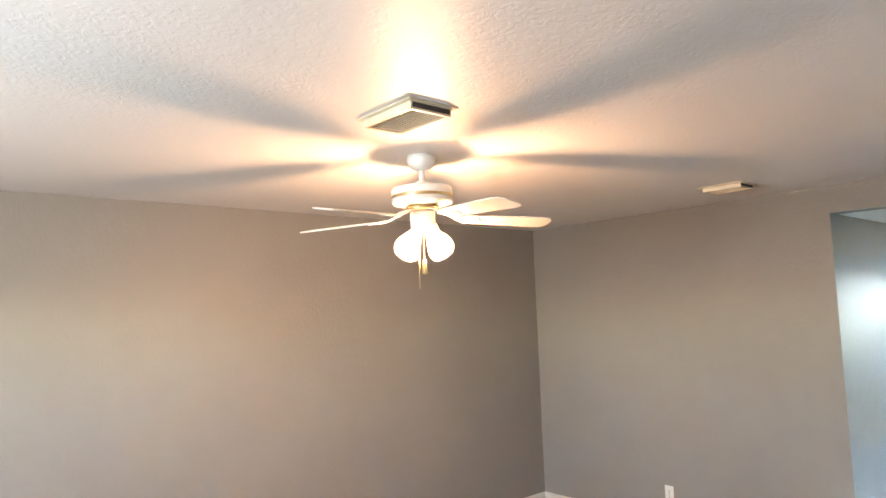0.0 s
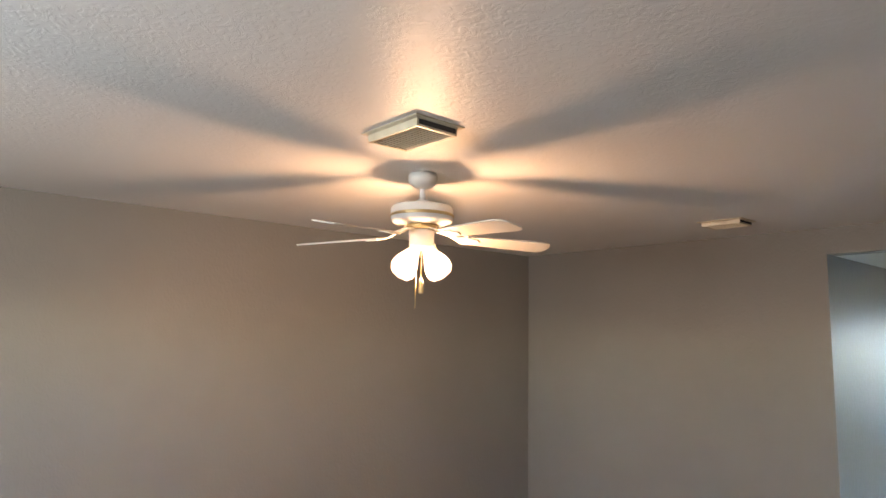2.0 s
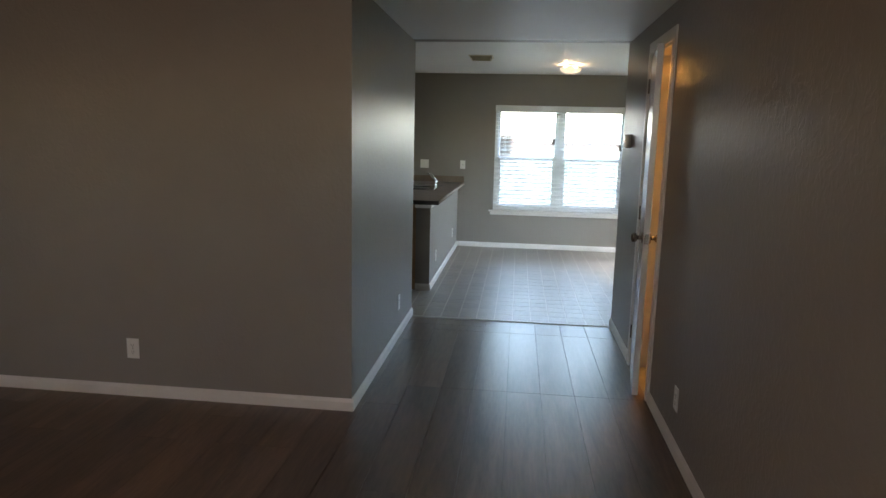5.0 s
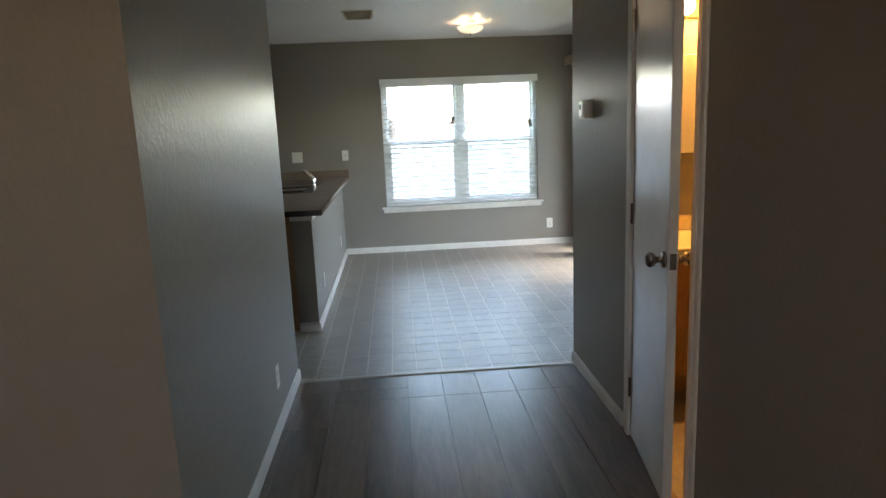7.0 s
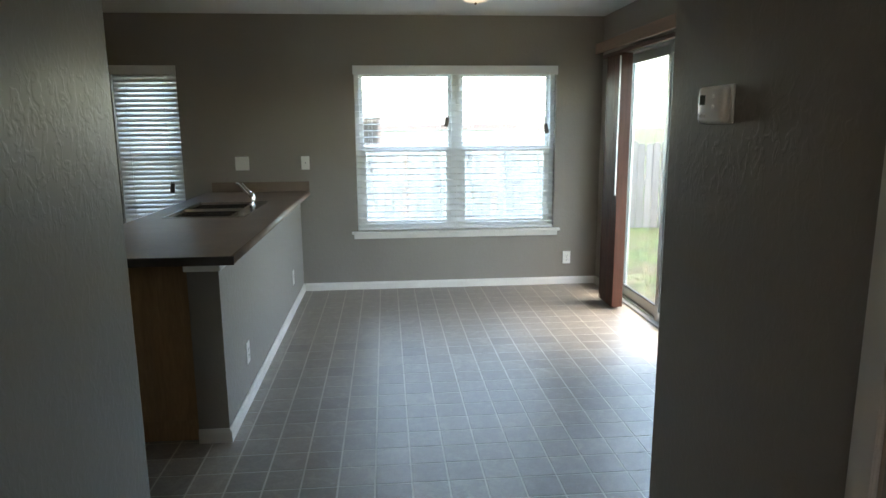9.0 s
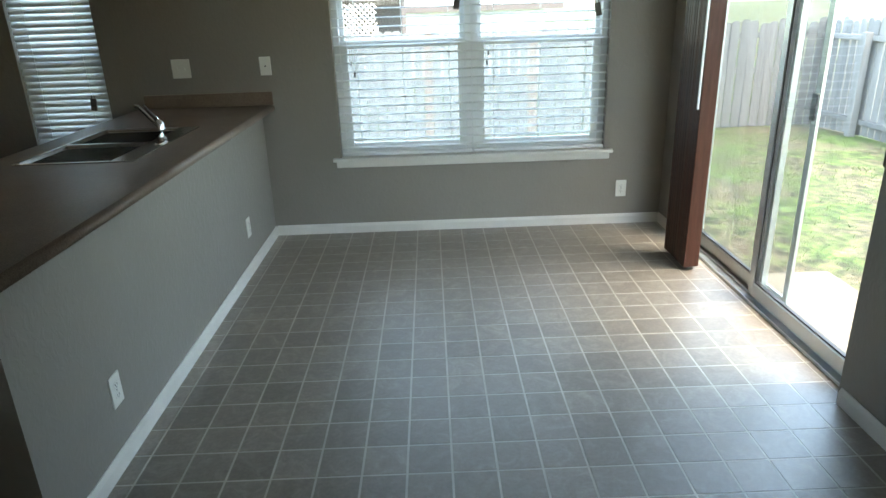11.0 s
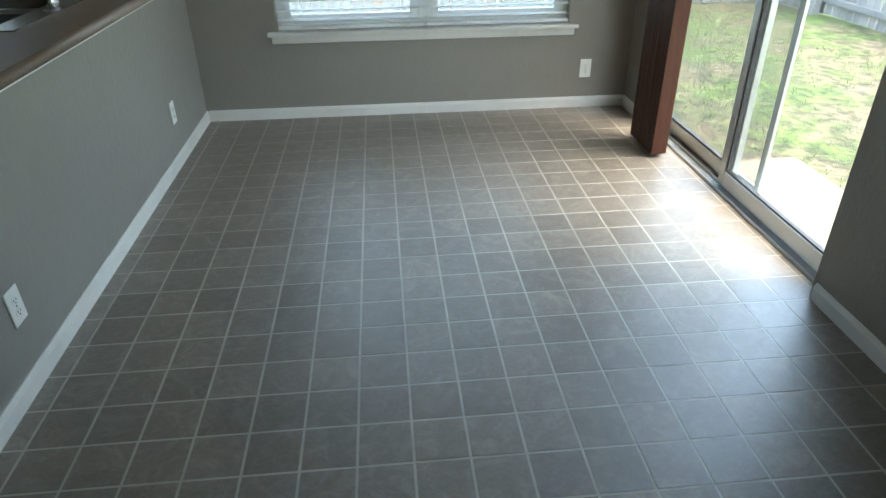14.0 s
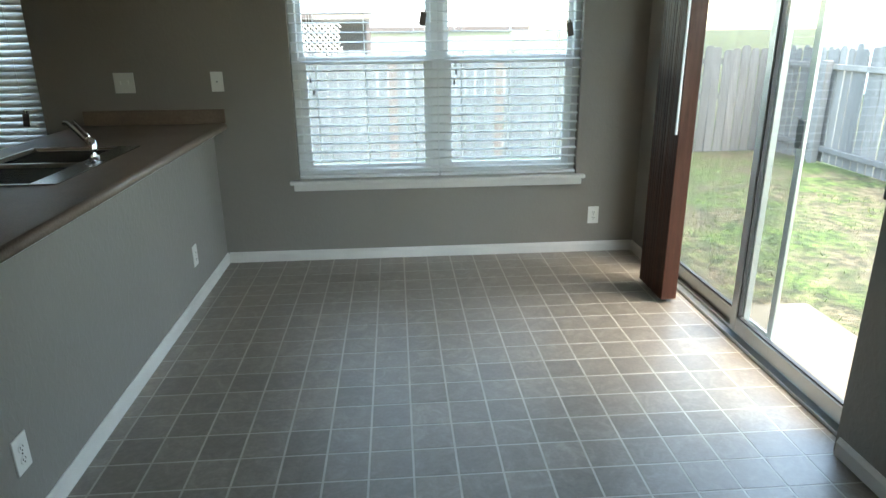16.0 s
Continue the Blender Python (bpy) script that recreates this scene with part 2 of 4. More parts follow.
# thin vinyl slats pass part of the daylight
sn = SLAT.node_tree
sl_mix = sn.nodes.new("ShaderNodeMixShader")
sl_tr = sn.nodes.new("ShaderNodeBsdfTranslucent")
sl_tr.inputs[0].default_value = (0.86, 0.90, 0.90, 1)
sl_mix.inputs[0].default_value = 0.2
sn.links.new(sn.nodes["Principled BSDF"].outputs[0], sl_mix.inputs[1])
sn.links.new(sl_tr.outputs[0], sl_mix.inputs[2])
sn.links.new(sl_mix.outputs[0], sn.nodes["Material Output"].inputs[0])


def mesh_screen(name, cover, back, front):
    """Fine insect mesh: partly open, the threads scatter light to both sides."""
    m = bpy.data.materials.new(name)
    m.use_nodes = True
    t = m.node_tree
    t.nodes.clear()
    out = t.nodes.new("ShaderNodeOutputMaterial")
    open_ = t.nodes.new("ShaderNodeBsdfTransparent")
    tl = t.nodes.new("ShaderNodeBsdfTranslucent")
    df = t.nodes.new("ShaderNodeBsdfDiffuse")
    th = t.nodes.new("ShaderNodeMixShader")
    al = t.nodes.new("ShaderNodeMixShader")
    tl.inputs[0].default_value = (*back, 1)
    df.inputs[0].default_value = (*front, 1)
    th.inputs[0].default_value = 0.5
    al.inputs[0].default_value = cover
    t.links.new(tl.outputs[0], th.inputs[1])
    t.links.new(df.outputs[0], th.inputs[2])
    t.links.new(open_.outputs[0], al.inputs[1])
    t.links.new(th.outputs[0], al.inputs[2])
    t.links.new(al.outputs[0], out.inputs[0])
    return m


SCREEN = mesh_screen("insect_mesh", 0.36, (0.34, 0.36, 0.365), (0.25, 0.27, 0.28))
DSCREEN = mesh_screen("door_insect_mesh", 0.24, (0.05, 0.05, 0.05), (0.10, 0.10, 0.10))
CORD = mesh_screen("white_cord", 1.0, (0.85, 0.87, 0.87), (0.8, 0.8, 0.78))


def lamp_glass(name, c, strength):
    m = mat(name, (0.85, 0.82, 0.78), 0.4)
    b = m.node_tree.nodes["Principled BSDF"]
    b.inputs["Emission Color"].default_value = (*c, 1)
    b.inputs["Emission Strength"].default_value = strength
    return m


SHADEM = lamp_glass("lit_frosted_shade", (1.0, 0.58, 0.36), FAN_LAMP)
# frosted shades let much of the bulb's light straight through
st = SHADEM.node_tree
s_mix = st.nodes.new("ShaderNodeMixShader")
s_tr = st.nodes.new("ShaderNodeBsdfTransparent")
s_tr.inputs[0].default_value = (1.0, 0.95, 0.9, 1)
s_mix.inputs[0].default_value = 0.22
st.links.new(s_tr.outputs[0], s_mix.inputs[1])
st.links.new(st.nodes["Principled BSDF"].outputs[0], s_mix.inputs[2])
st.links.new(s_mix.outputs[0], st.nodes["Material Output"].inputs[0])
DOMEM = lamp_glass("lit_bowl_glass", (1.0, 0.80, 0.60), 0.03 * DOME_LAMP)
DOMEBULB = lamp_glass("lit_ceiling_bulb", (1.0, 0.70, 0.42), 1.6 * DOME_LAMP)
BULBM = lamp_glass("lit_vanity_bulb", (1.0, 0.48, 0.14), BATH_LAMP)


# ---- building helpers ----
def thing(name, m=None, label="", category="", group="", kind=""):
    ob = new(name)
    ob.empty_display_size = 0.1
    ob.matrix_world = m if m is not None else Matrix()
    return tagged(ob, label, category, group, kind)


def part(name, bm, material, parent=None, label="", smooth=False):
    me = bpy.data.meshes.new(name)
    bmesh.ops.recalc_face_normals(bm, faces=bm.faces)
    bm.to_mesh(me)
    bm.free()
    if smooth:
        for poly in me.polygons:
            poly.use_smooth = True
    me.materials.append(material)
    ob = new(name, me)
    if parent is not None:
        ob.parent = parent
    if label:
        tagged(ob, label)
    return ob


def fixed(ob, label, category="", name=""):
    return tagged(ob, label, category, kind="structure")


def box(bm, x0, x1, y0, y1, z0, z1, bevel=0.0, seg=1, m=None):
    vs = [bm.verts.new((x, y, z)) for x in (x0, x1) for y in (y0, y1) for z in (z0, z1)]
    quads = ((0, 1, 3, 2), (4, 6, 7, 5), (0, 4, 5, 1), (2, 3, 7, 6), (0, 2, 6, 4), (1, 5, 7, 3))
    fs = [bm.faces.new([vs[i] for i in q]) for q in quads]
    if bevel > 0:
        es = list({e for f_ in fs for e in f_.edges})
        out = bmesh.ops.bevel(bm, geom=es, offset=bevel, segments=seg, profile=0.5, affect='EDGES')
        vs = list({v for f_ in out["faces"] for v in f_.verts} | {v for v in vs if v.is_valid})
    if m is not None:
        bmesh.ops.transform(bm, matrix=m, verts=vs)
    return vs


def boxes(*specs, bevel=0.0, seg=1):
    bm = bmesh.new()
    for s in specs:
        box(bm, *s, bevel=bevel, seg=seg)
    return bm


def lathe(profile, steps=32, bm=None, m=None):
    """Turns (radius, z) points about the z axis."""
    bm = bm or bmesh.new()
    rings = []
    made = []
    for r, z in profile:
        if r < 1e-5:
            v = bm.verts.new((0, 0, z))
            rings.append([v])
            made.append(v)
        else:
            ring = [bm.verts.new((r * math.cos(2 * math.pi * i / steps), r * math.sin(2 * math.pi * i / steps), z)) for i in range(steps)]
            rings.append(ring)
            made += ring
    for a, b in zip(rings, rings[1:]):
        for i in range(steps):
            j = (i + 1) % steps
            if len(a) == 1 and len(b) == 1:
                continue
            if len(a) == 1:
                bm.faces.new((a[0], b[i], b[j]))
            elif len(b) == 1:
                bm.faces.new((a[i], a[j], b[0]))
            else:
                bm.faces.new((a[i], a[j], b[j], b[i]))
    if m is not None:
        bmesh.ops.transform(bm, matrix=m, verts=made)
    return bm


def tube(points, radius, steps=10, bm=None):
    """A round bar along points; radius a number or one for each point."""
    bm = bm or bmesh.new()
    pts = [Vector(p) for p in points]
    rad = radius if isinstance(radius, (list, tuple)) else [radius] * len(pts)
    rings = []
    for i, p in enumerate(pts):
        d = (pts[min(i + 1, len(pts) - 1)] - pts[max(i - 1, 0)]).normalized()
        q = d.to_track_quat('Z', 'Y')
        rings.append([bm.verts.new(p + q @ Vector((rad[i] * math.cos(2 * math.pi * k / steps), rad[i] * math.sin(2 * math.pi * k / steps), 0))) for k in range(steps)])
    for a, b in zip(rings, rings[1:]):
        for k in range(steps):
            bm.faces.new((a[k], a[(k + 1) % steps], b[(k + 1) % steps], b[k]))
    bm.faces.new(rings[0][::-1])
    bm.faces.new(rings[-1])
    return bm


# ---- large structure ----
X_HALL, X_LIV, X_DIN, X_NEAR, X_KIT = 1.667, -2.50, 2.712, 2.655, -2.4
Y_LIV, Y_END, Y_WIN, Y_BACK = -2.068, -0.045, 3.77, -8.6
Z_LIV, Z_HALL, Z_DIN, Z_TOP = 2.42, 2.25, 2.385, 2.6
WX0, WX1, WZ0, WZ1 = 0.522, 2.300, 0.53, 1.952      # dining window
KX0, KX1 = -1.485, -0.955                           # kitchen window
SY0, SY1, SZ1 = 1.525, 3.41, 2.045                    # sliding door
Y_STRIP = -0.085
DY0, DY1, DZ1 = -1.615, -1.02, 2.05                 # bathroom door

W0 = Y_END - 0.12                                   # hall side of the cross walls
wall_specs = {
    "wall_north": [(-2.52, KX0, Y_WIN, 3.93, -0.3, Z_TOP), (KX1, WX0, Y_WIN, 3.93, -0.3, Z_TOP), (WX1, 2.90, Y_WIN, 3.93, -0.3, Z_TOP),
                   (KX0, KX1, Y_WIN, 3.93, -0.3, WZ0), (KX0, KX1, Y_WIN, 3.93, WZ1, Z_TOP),
                   (WX0, WX1, Y_WIN, 3.93, -0.3, WZ0), (WX0, WX1, Y_WIN, 3.93, WZ1, Z_TOP)],
    "wall_east": [(X_NEAR, 2.87, W0, SY0, -0.3, Z_TOP), (X_DIN, 2.87, SY1, Y_WIN, -0.3, Z_TOP), (X_DIN, 2.87, SY0, SY1, SZ1, Z_TOP),
                  (X_DIN, 2.87, SY0, SY1, -0.3, -0.004)],
    "wall_return": [(1.80, X_NEAR, W0, Y_END, -0.1, Z_TOP)],
    "wall_hall_east": [(X_HALL, 1.80, Y_BACK, DY0, -0.1, Z_TOP), (X_HALL, 1.80, DY1, Y_END, -0.1, Z_TOP), (X_HALL, 1.80, DY0, DY1, DZ1, Z_TOP)],
    "wall_hall_west": [(-0.12, 0, Y_LIV, Y_END, -0.1, Z_TOP)],
    "wall_living_north": [(X_LIV - 0.12, -0.12, Y_LIV, -1.93, -0.1, Z_TOP)],
    "wall_living_west": [(X_LIV - 0.12, X_LIV, Y_BACK, Y_LIV, -0.1, Z_TOP)],
    # unseen wall; its high strip opening is assumed, kept small to limit skylight
    "wall_living_south": [(X_LIV - 0.12, -0.8, -8.75, Y_BACK, -0.1, Z_TOP), (1.0, 1.80, -8.75, Y_BACK, -0.1, Z_TOP),
                          (-0.8, 1.0, -8.75, Y_BACK, -0.1, 1.7), (-0.8, 1.0, -8.75, Y_BACK, 2.0, Z_TOP)],
    "wall_kitchen_south": [(-2.52, -0.12, W0, Y_END, -0.1, Z_TOP)],
    "wall_kitchen_west": [(-2.52, X_KIT, Y_END, Y_WIN, -0.1, Z_TOP)],
    "wall_header_hall": [(0, X_HALL, Y_LIV, -1.93, Z_HALL, Z_TOP)],
    "wall_header_dining": [(0, X_HALL, W0, Y_END, Z_HALL, Z_TOP)],
    "wall_bath_south": [(1.80, 3.2, -2.42, -2.3, -0.1, Z_TOP)],
    "wall_bath_east": [(3.08, 3.2, -2.3, W0, -0.1, Z_TOP)],
    "wall_bath_north": [(2.87, 3.2, W0, Y_END, -0.1, Z_TOP)],
}
for wname, specs in wall_specs.items():
    fixed(part(wname, boxes(*specs), WALL), "greige painted drywall wall with orange-peel texture", "wall")

for cname, s in {"ceiling_living": (X_LIV, X_HALL, Y_BACK, Y_LIV, Z_LIV, Z_LIV + 0.1),
                 "ceiling_hall": (0, X_HALL, -1.93, W0, Z_HALL, Z_HALL + 0.1),
                 "ceiling_dining": (-2.4, X_DIN, Y_END, 3.77, Z_DIN, Z_DIN + 0.1),
                 "ceiling_bath": (1.80, 3.08, -2.3, W0, 2.4, 2.5)}.items():
    fixed(part(cname, boxes(s), CEIL), "white knockdown-textured ceiling", "ceiling")
roof = fixed(part("roof", boxes((-3.2, 3.3, -9.2, 4.3, 2.62, 2.72)), ROOFM), "plain flat roof deck over the rooms", "roof")

floor_living = fixed(part("floor_living", boxes((X_LIV, X_HALL, Y_BACK, Y_LIV, -0.1, -0.006), (0, X_HALL, Y_LIV, Y_STRIP, -0.1, -0.006)), SUB),
                     "dark brown laminate plank floor with fine joints", "floor")
floor_dining = fixed(part("floor_dining", boxes((-2.4, X_DIN, Y_END, 3.77, -0.1, -0.0006), (0, X_HALL, Y_STRIP, Y_END, -0.1, -0.0006)), GROUT),
                     "grey-brown square tile-pattern vinyl floor with pale joints", "floor")
fixed(part("floor_bath", boxes((X_HALL, 3.08, -2.3, W0, -0.1, -0.002)), TILE), "tan vinyl bathroom floor", "floor")


def baseboard(x0, y0, x1, y1, nx, ny, h=0.068, t=0.013):
    """Along a wall from one point to the other, on the side of its normal."""
    bm = bmesh.new()
    prof = [(0, 0), (t, 0), (t, h - 0.018), (t * 0.55, h - 0.006), (t * 0.4, h), (0, h)]
    ends = []
    for x, y in ((x0, y0), (x1, y1)):
        ends.append([bm.verts.new((x + nx * d, y + ny * d, z)) for d, z in prof])
    n = len(prof)
    for i in range(n):
        bm.faces.new((ends[0][i], ends[0][(i + 1) % n], ends[1][(i + 1) % n], ends[1][i]))
    bm.faces.new(ends[0])
    bm.faces.new(ends[1][::-1])
    fixed(part("baseboard", bm, WHITE), "white painted wooden baseboard along the wall", "baseboard")


PX0, PX1, PY0 = -0.116, 0.024, 0.887
baseboard(X_LIV, Y_LIV, 0.013, Y_LIV, 0, -1)
baseboard(X_LIV, Y_BACK, X_LIV, Y_LIV - 0.013, 1, 0)
baseboard(0, Y_LIV, 0, Y_END, 1, 0)
baseboard(X_HALL, Y_BACK, X_HALL, -1.677, -1, 0)
baseboard(X_HALL, -0.93, X_HALL, Y_END, -1, 0)
baseboard(PX1 + 0.013, Y_WIN, X_DIN - 0.013, Y_WIN, 0, -1)
baseboard(X_DIN, SY1 + 0.03, X_DIN, Y_WIN, -1, 0)
baseboard(X_NEAR, Y_END, X_NEAR, SY0 - 0.02, -1, 0)
baseboard(X_HALL, Y_END, X_NEAR - 0.013, Y_END, 0, 1)
baseboard(PX1, PY0 - 0.013, PX1, Y_WIN, 1, 0)
baseboard(PX0, PY0, PX1, PY0, 0, -1)
baseboard(-2.4, Y_END, 0.0, Y_END, 0, 1)
baseboard(X_LIV, Y_BACK, X_HALL, Y_BACK, 0, 1)

strip = lathe([(0, 0)], 3)
strip.clear()
sv = []
for x in (0.0, X_HALL):
    sv.append([strip.verts.new((x, Y_STRIP + a, b)) for a, b in ((-0.022, 0.0), (-0.014, 0.006), (0.0, 0.0075), (0.014, 0.006), (0.022, 0.0))])
for i in range(4):
    strip.faces.new((sv[0][i], sv[0][i + 1], sv[1][i + 1], sv[1][i]))
fixed(part("threshold_strip", strip, STRIP), "pale metal threshold strip between plank and tile floors", "threshold")

# half wall under the bar counter
fixed(part("wall_pony", boxes((PX0, PX1, PY0, 3.77, 0, 0.822)), WALL), "grey painted half wall under the counter", "half wall")
fixed(part("trim", boxes((PX0 - 0.012, PX1 + 0.012, PY0 - 0.012, 3.77, 0.822, 0.860), bevel=0.004), WHITE), "painted wooden cap on the half wall", "trim")

# ---- dining window ----
def window_unit(name, x0, x1, z0, z1, halves):
    w = thing(name, pose((x0 + x1) / 2, 3.85, z0), "white vinyl single-hung window in a drywall opening", "window", kind="structure")
    w["label"] = "white vinyl single-hung window in a drywall opening"
    inv = w.matrix_world.inverted()

    def add(pname, bm, material, parent=w, shadow=True):
        bmesh.ops.transform(bm, matrix=inv, verts=bm.verts)
        ob = part(pname, bm, material, parent)
        ob.visible_shadow = shadow
        return ob

    step = (x1 - x0) / halves
    for i in range(halves):
        a, b = x0 + i * step, x0 + (i + 1) * step
        zm = 1.25
        fr = add("window_frame", boxes((a, a + 0.04, 3.83, 3.92, z0, z1), (b - 0.04, b, 3.83, 3.92, z0, z1), (a + 0.04, b - 0.04, 3.83, 3.92, z0, z0 + 0.04),
                                       (a + 0.04, b - 0.04, 3.83, 3.92, z1 - 0.04, z1), bevel=0.003), VINYL)
        add("lower_sash", boxes((a + 0.04, a + 0.085, 3.84, 3.875, z0 + 0.04, zm + 0.025), (b - 0.085, b - 0.04, 3.84, 3.875, z0 + 0.04, zm + 0.025),
                                (a + 0.085, b - 0.085, 3.84, 3.875, z0 + 0.04, z0 + 0.085), (a + 0.085, b - 0.085, 3.84, 3.875, zm - 0.02, zm + 0.025), bevel=0.003), VINYL)
        add("upper_sash", boxes((a + 0.04, a + 0.07, 3.88, 3.91, zm, z1 - 0.04), (b - 0.07, b - 0.04, 3.88, 3.91, zm, z1 - 0.04),
                                (a + 0.07, b - 0.07, 3.88, 3.91, zm, zm + 0.03), (a + 0.07, b - 0.07, 3.88, 3.91, z1 - 0.07, z1 - 0.04), bevel=0.003), VINYL)
        add("pane", boxes((a + 0.08, b - 0.08, 3.855, 3.859, z0 + 0.08, zm - 0.015)), GLASS, shadow=False)
        add("insect_screen", boxes((a + 0.041, b - 0.041, 3.912, 3.9132, z0 + 0.041, zm + 0.01)), SCREEN, shadow=False)
        add("pane", boxes((a + 0.065, b - 0.065, 3.893, 3.897, zm + 0.025, z1 - 0.065)), GLASS, shadow=False)
    return w, add


_, add1 = window_unit("window_1", WX0, WX1, WZ0, WZ1, 2)
add1("window_sill", boxes((WX0 - 0.055, WX1 + 0.055, 3.73, 3.83, WZ0 - 0.022, WZ0 + 0.002), bevel=0.006, seg=2), WHITE)
add1("apron", boxes((WX0 - 0.035, WX1 + 0.035, 3.752, 3.7695, WZ0 - 0.065, WZ0 - 0.0225), bevel=0.004), WHITE)
_, add2 = window_unit("window_2", KX0, KX1, WZ0, WZ1, 1)
add2("window_sill", boxes((KX0 - 0.05, KX1 + 0.05, 3.73, 3.83, WZ0 - 0.022, WZ0 + 0.002), bevel=0.006, seg=2), WHITE)


def slat_mesh(width, depth, tilt):
    bm = bmesh.new()
    n = 4
    rows = []
    for sgn in (0, 1):
        for x in (-width / 2, width / 2):
            rows.append([bm.verts.new((x, depth * (k / n - 0.5), 0.004 * (1 - (2 * k / n - 1) ** 2) + 0.0025 * sgn)) for k in range(n + 1)])
    lo0, lo1, hi0, hi1 = rows
    for k in range(n):
        bm.faces.new((lo0[k], lo1[k], lo1[k + 1], lo0[k + 1]))
        bm.faces.new((hi0[k], hi0[k + 1], hi1[k + 1], hi1[k]))
    bm.faces.new((lo0[0], hi0[0], hi1[0], lo1[0]))
    bm.faces.new((lo0[n], lo1[n], hi1[n], hi0[n]))
    bm.faces.new(lo0 + hi0[::-1])
    bm.faces.new(lo1 + hi1[::-1])
    bmesh.ops.transform(bm, matrix=pose(0, 0, 0, tilt), verts=bm.verts)
    return bm


def blind(x0, x1, z0, z1, pitch, depth, tilt, label, tassels, tag, slat_paint=None):
    cx, w = (x0 + x1) / 2, x1 - x0
    b = thing("window_blind", pose(cx, 3.80, z0), label, "blind", "window blinds")
    h = z1 - z0
    part("valance", boxes((-w / 2 - 0.012, w / 2 + 0.012, -0.052, -0.040, h - 0.055, h + 0.022), (-w / 2, w / 2, -0.0395, 0.02, h - 0.04, h - 0.002), bevel=0.003), VINYL, b)
    part("bottom_rail", boxes((-w / 2, w / 2, -0.026, 0.026, 0.006, 0.026), bevel=0.004), VINYL, b)
    first = None
    z = 0.026 + pitch * 0.55
    while z < h - 0.05:
        if first is None:
            first = part("slat", slat_mesh(w, depth, tilt), slat_paint or SLAT, b)
            o = first
        else:
            o = new("slat", first.data)
            o.parent = b
        o.location = (0, 0, z)
        o.rotation_euler = (radians(random.uniform(-1.5, 1.5)), radians(random.uniform(-0.12, 0.12)), 0)
        z += pitch
    for k in (0.16, 0.5, 0.84) if w > 0.7 else (0.2, 0.8):
        x = -w / 2 + k * w
        part("ladder_cord", boxes((x - 0.0015, x + 0.0015, -0.027, -0.025, 0.02, h - 0.03), (x - 0.0015, x + 0.0015, 0.025, 0.027, 0.02, h - 0.03)), CORD, b)
    for dx, dz in tassels:
        part("pull_cord", boxes((dx - 0.001, dx + 0.001, -0.039, -0.037, dz, h - 0.03)), CORD, b)
        part("tassel", lathe([(0, 0.028), (0.005, 0.026), (0.006, 0.01), (0.0085, -0.004), (0, -0.006)], 10, m=pose(dx, -0.038, dz - 0.02)), BLACKP, b, "small dark cord tassel")
    if tag:
        dx, dz, lean = tag
        bm = bmesh.new()
        box(bm, -0.019, 0.019, -0.006, 0.006, -0.05, 0.03, 0.004, 2)
        box(bm, -0.012, -0.004, -0.004, 0.004, 0.03, 0.046, 0.002)
        box(bm, 0.004, 0.012, -0.004, 0.004, 0.03, 0.046, 0.002)
        bmesh.ops.transform(bm, matrix=pose(dx, -0.042, dz, 0, lean, 0), verts=bm.verts)
        part("tilt_tag", bm, TAGMAT, b, "dark hanging tilt-cord tag")
    return b


WM = (WX0 + WX1) / 2
blind(WX0 + 0.006, WM - 0.004, WZ0 + 0.004, WZ1 - 0.006, 0.055, 0.048, 4, "white horizontal slat blind lowered with open slats in the wide window",
      [(-0.33, 0.62), (-0.315, 0.55)], (0.355, 0.965, 8))
blind(WM + 0.004, WX1 - 0.006, WZ0 + 0.004, WZ1 - 0.006, 0.055, 0.048, 4, "white horizontal slat blind lowered with open slats in the wide window",
      [(-0.335, 0.66), (-0.345, 0.60)], (0.355, 0.90, -12))
blind(KX0 + 0.006, KX1 - 0.006, WZ0 + 0.004, WZ1 - 0.006, 0.041, 0.047, 62, "white horizontal slat blind, half closed, in the narrow kitchen window",
      [], (0.17, 0.42, 6), VINYL)

# ---- sliding glass door ----
sl = thing("door_1", pose(2.802, (SY0 + SY1) / 2, 0), "aluminium sliding glass patio door, closed", "sliding door", kind="structure")
sinv = pose(-2.82, -(SY0 + SY1) / 2, 0)


def add_sl(pname, bm, material, parent=None, label="", shadow=True, smooth=False):
    bmesh.ops.transform(bm, matrix=sinv, verts=bm.verts)
    ob = part(pname, bm, material, parent or sl, label, smooth)
    ob.visible_shadow = shadow
    return ob


add_sl("door_frame", boxes((2.745, 2.895, SY0, SY0 + 0.03, 0.0, SZ1), (2.745, 2.895, SY1 - 0.03, SY1, 0.0, SZ1), (2.745, 2.895, SY0 + 0.03, SY1 - 0.03, SZ1 - 0.035, SZ1), bevel=0.003), ALU)
add_sl("track", boxes((2.738, 2.90, SY0 + 0.03, SY1 - 0.03, -0.003, 0.014), (2.775, 2.781, SY0 + 0.03, SY1 - 0.03, 0.014, 0.030), (2.815, 2.821, SY0 + 0.03, SY1 - 0.03, 0.014, 0.030),
                      (2.86, 2.866, SY0 + 0.03, SY1 - 0.03, 0.014, 0.03), bevel=0.001), ALU)


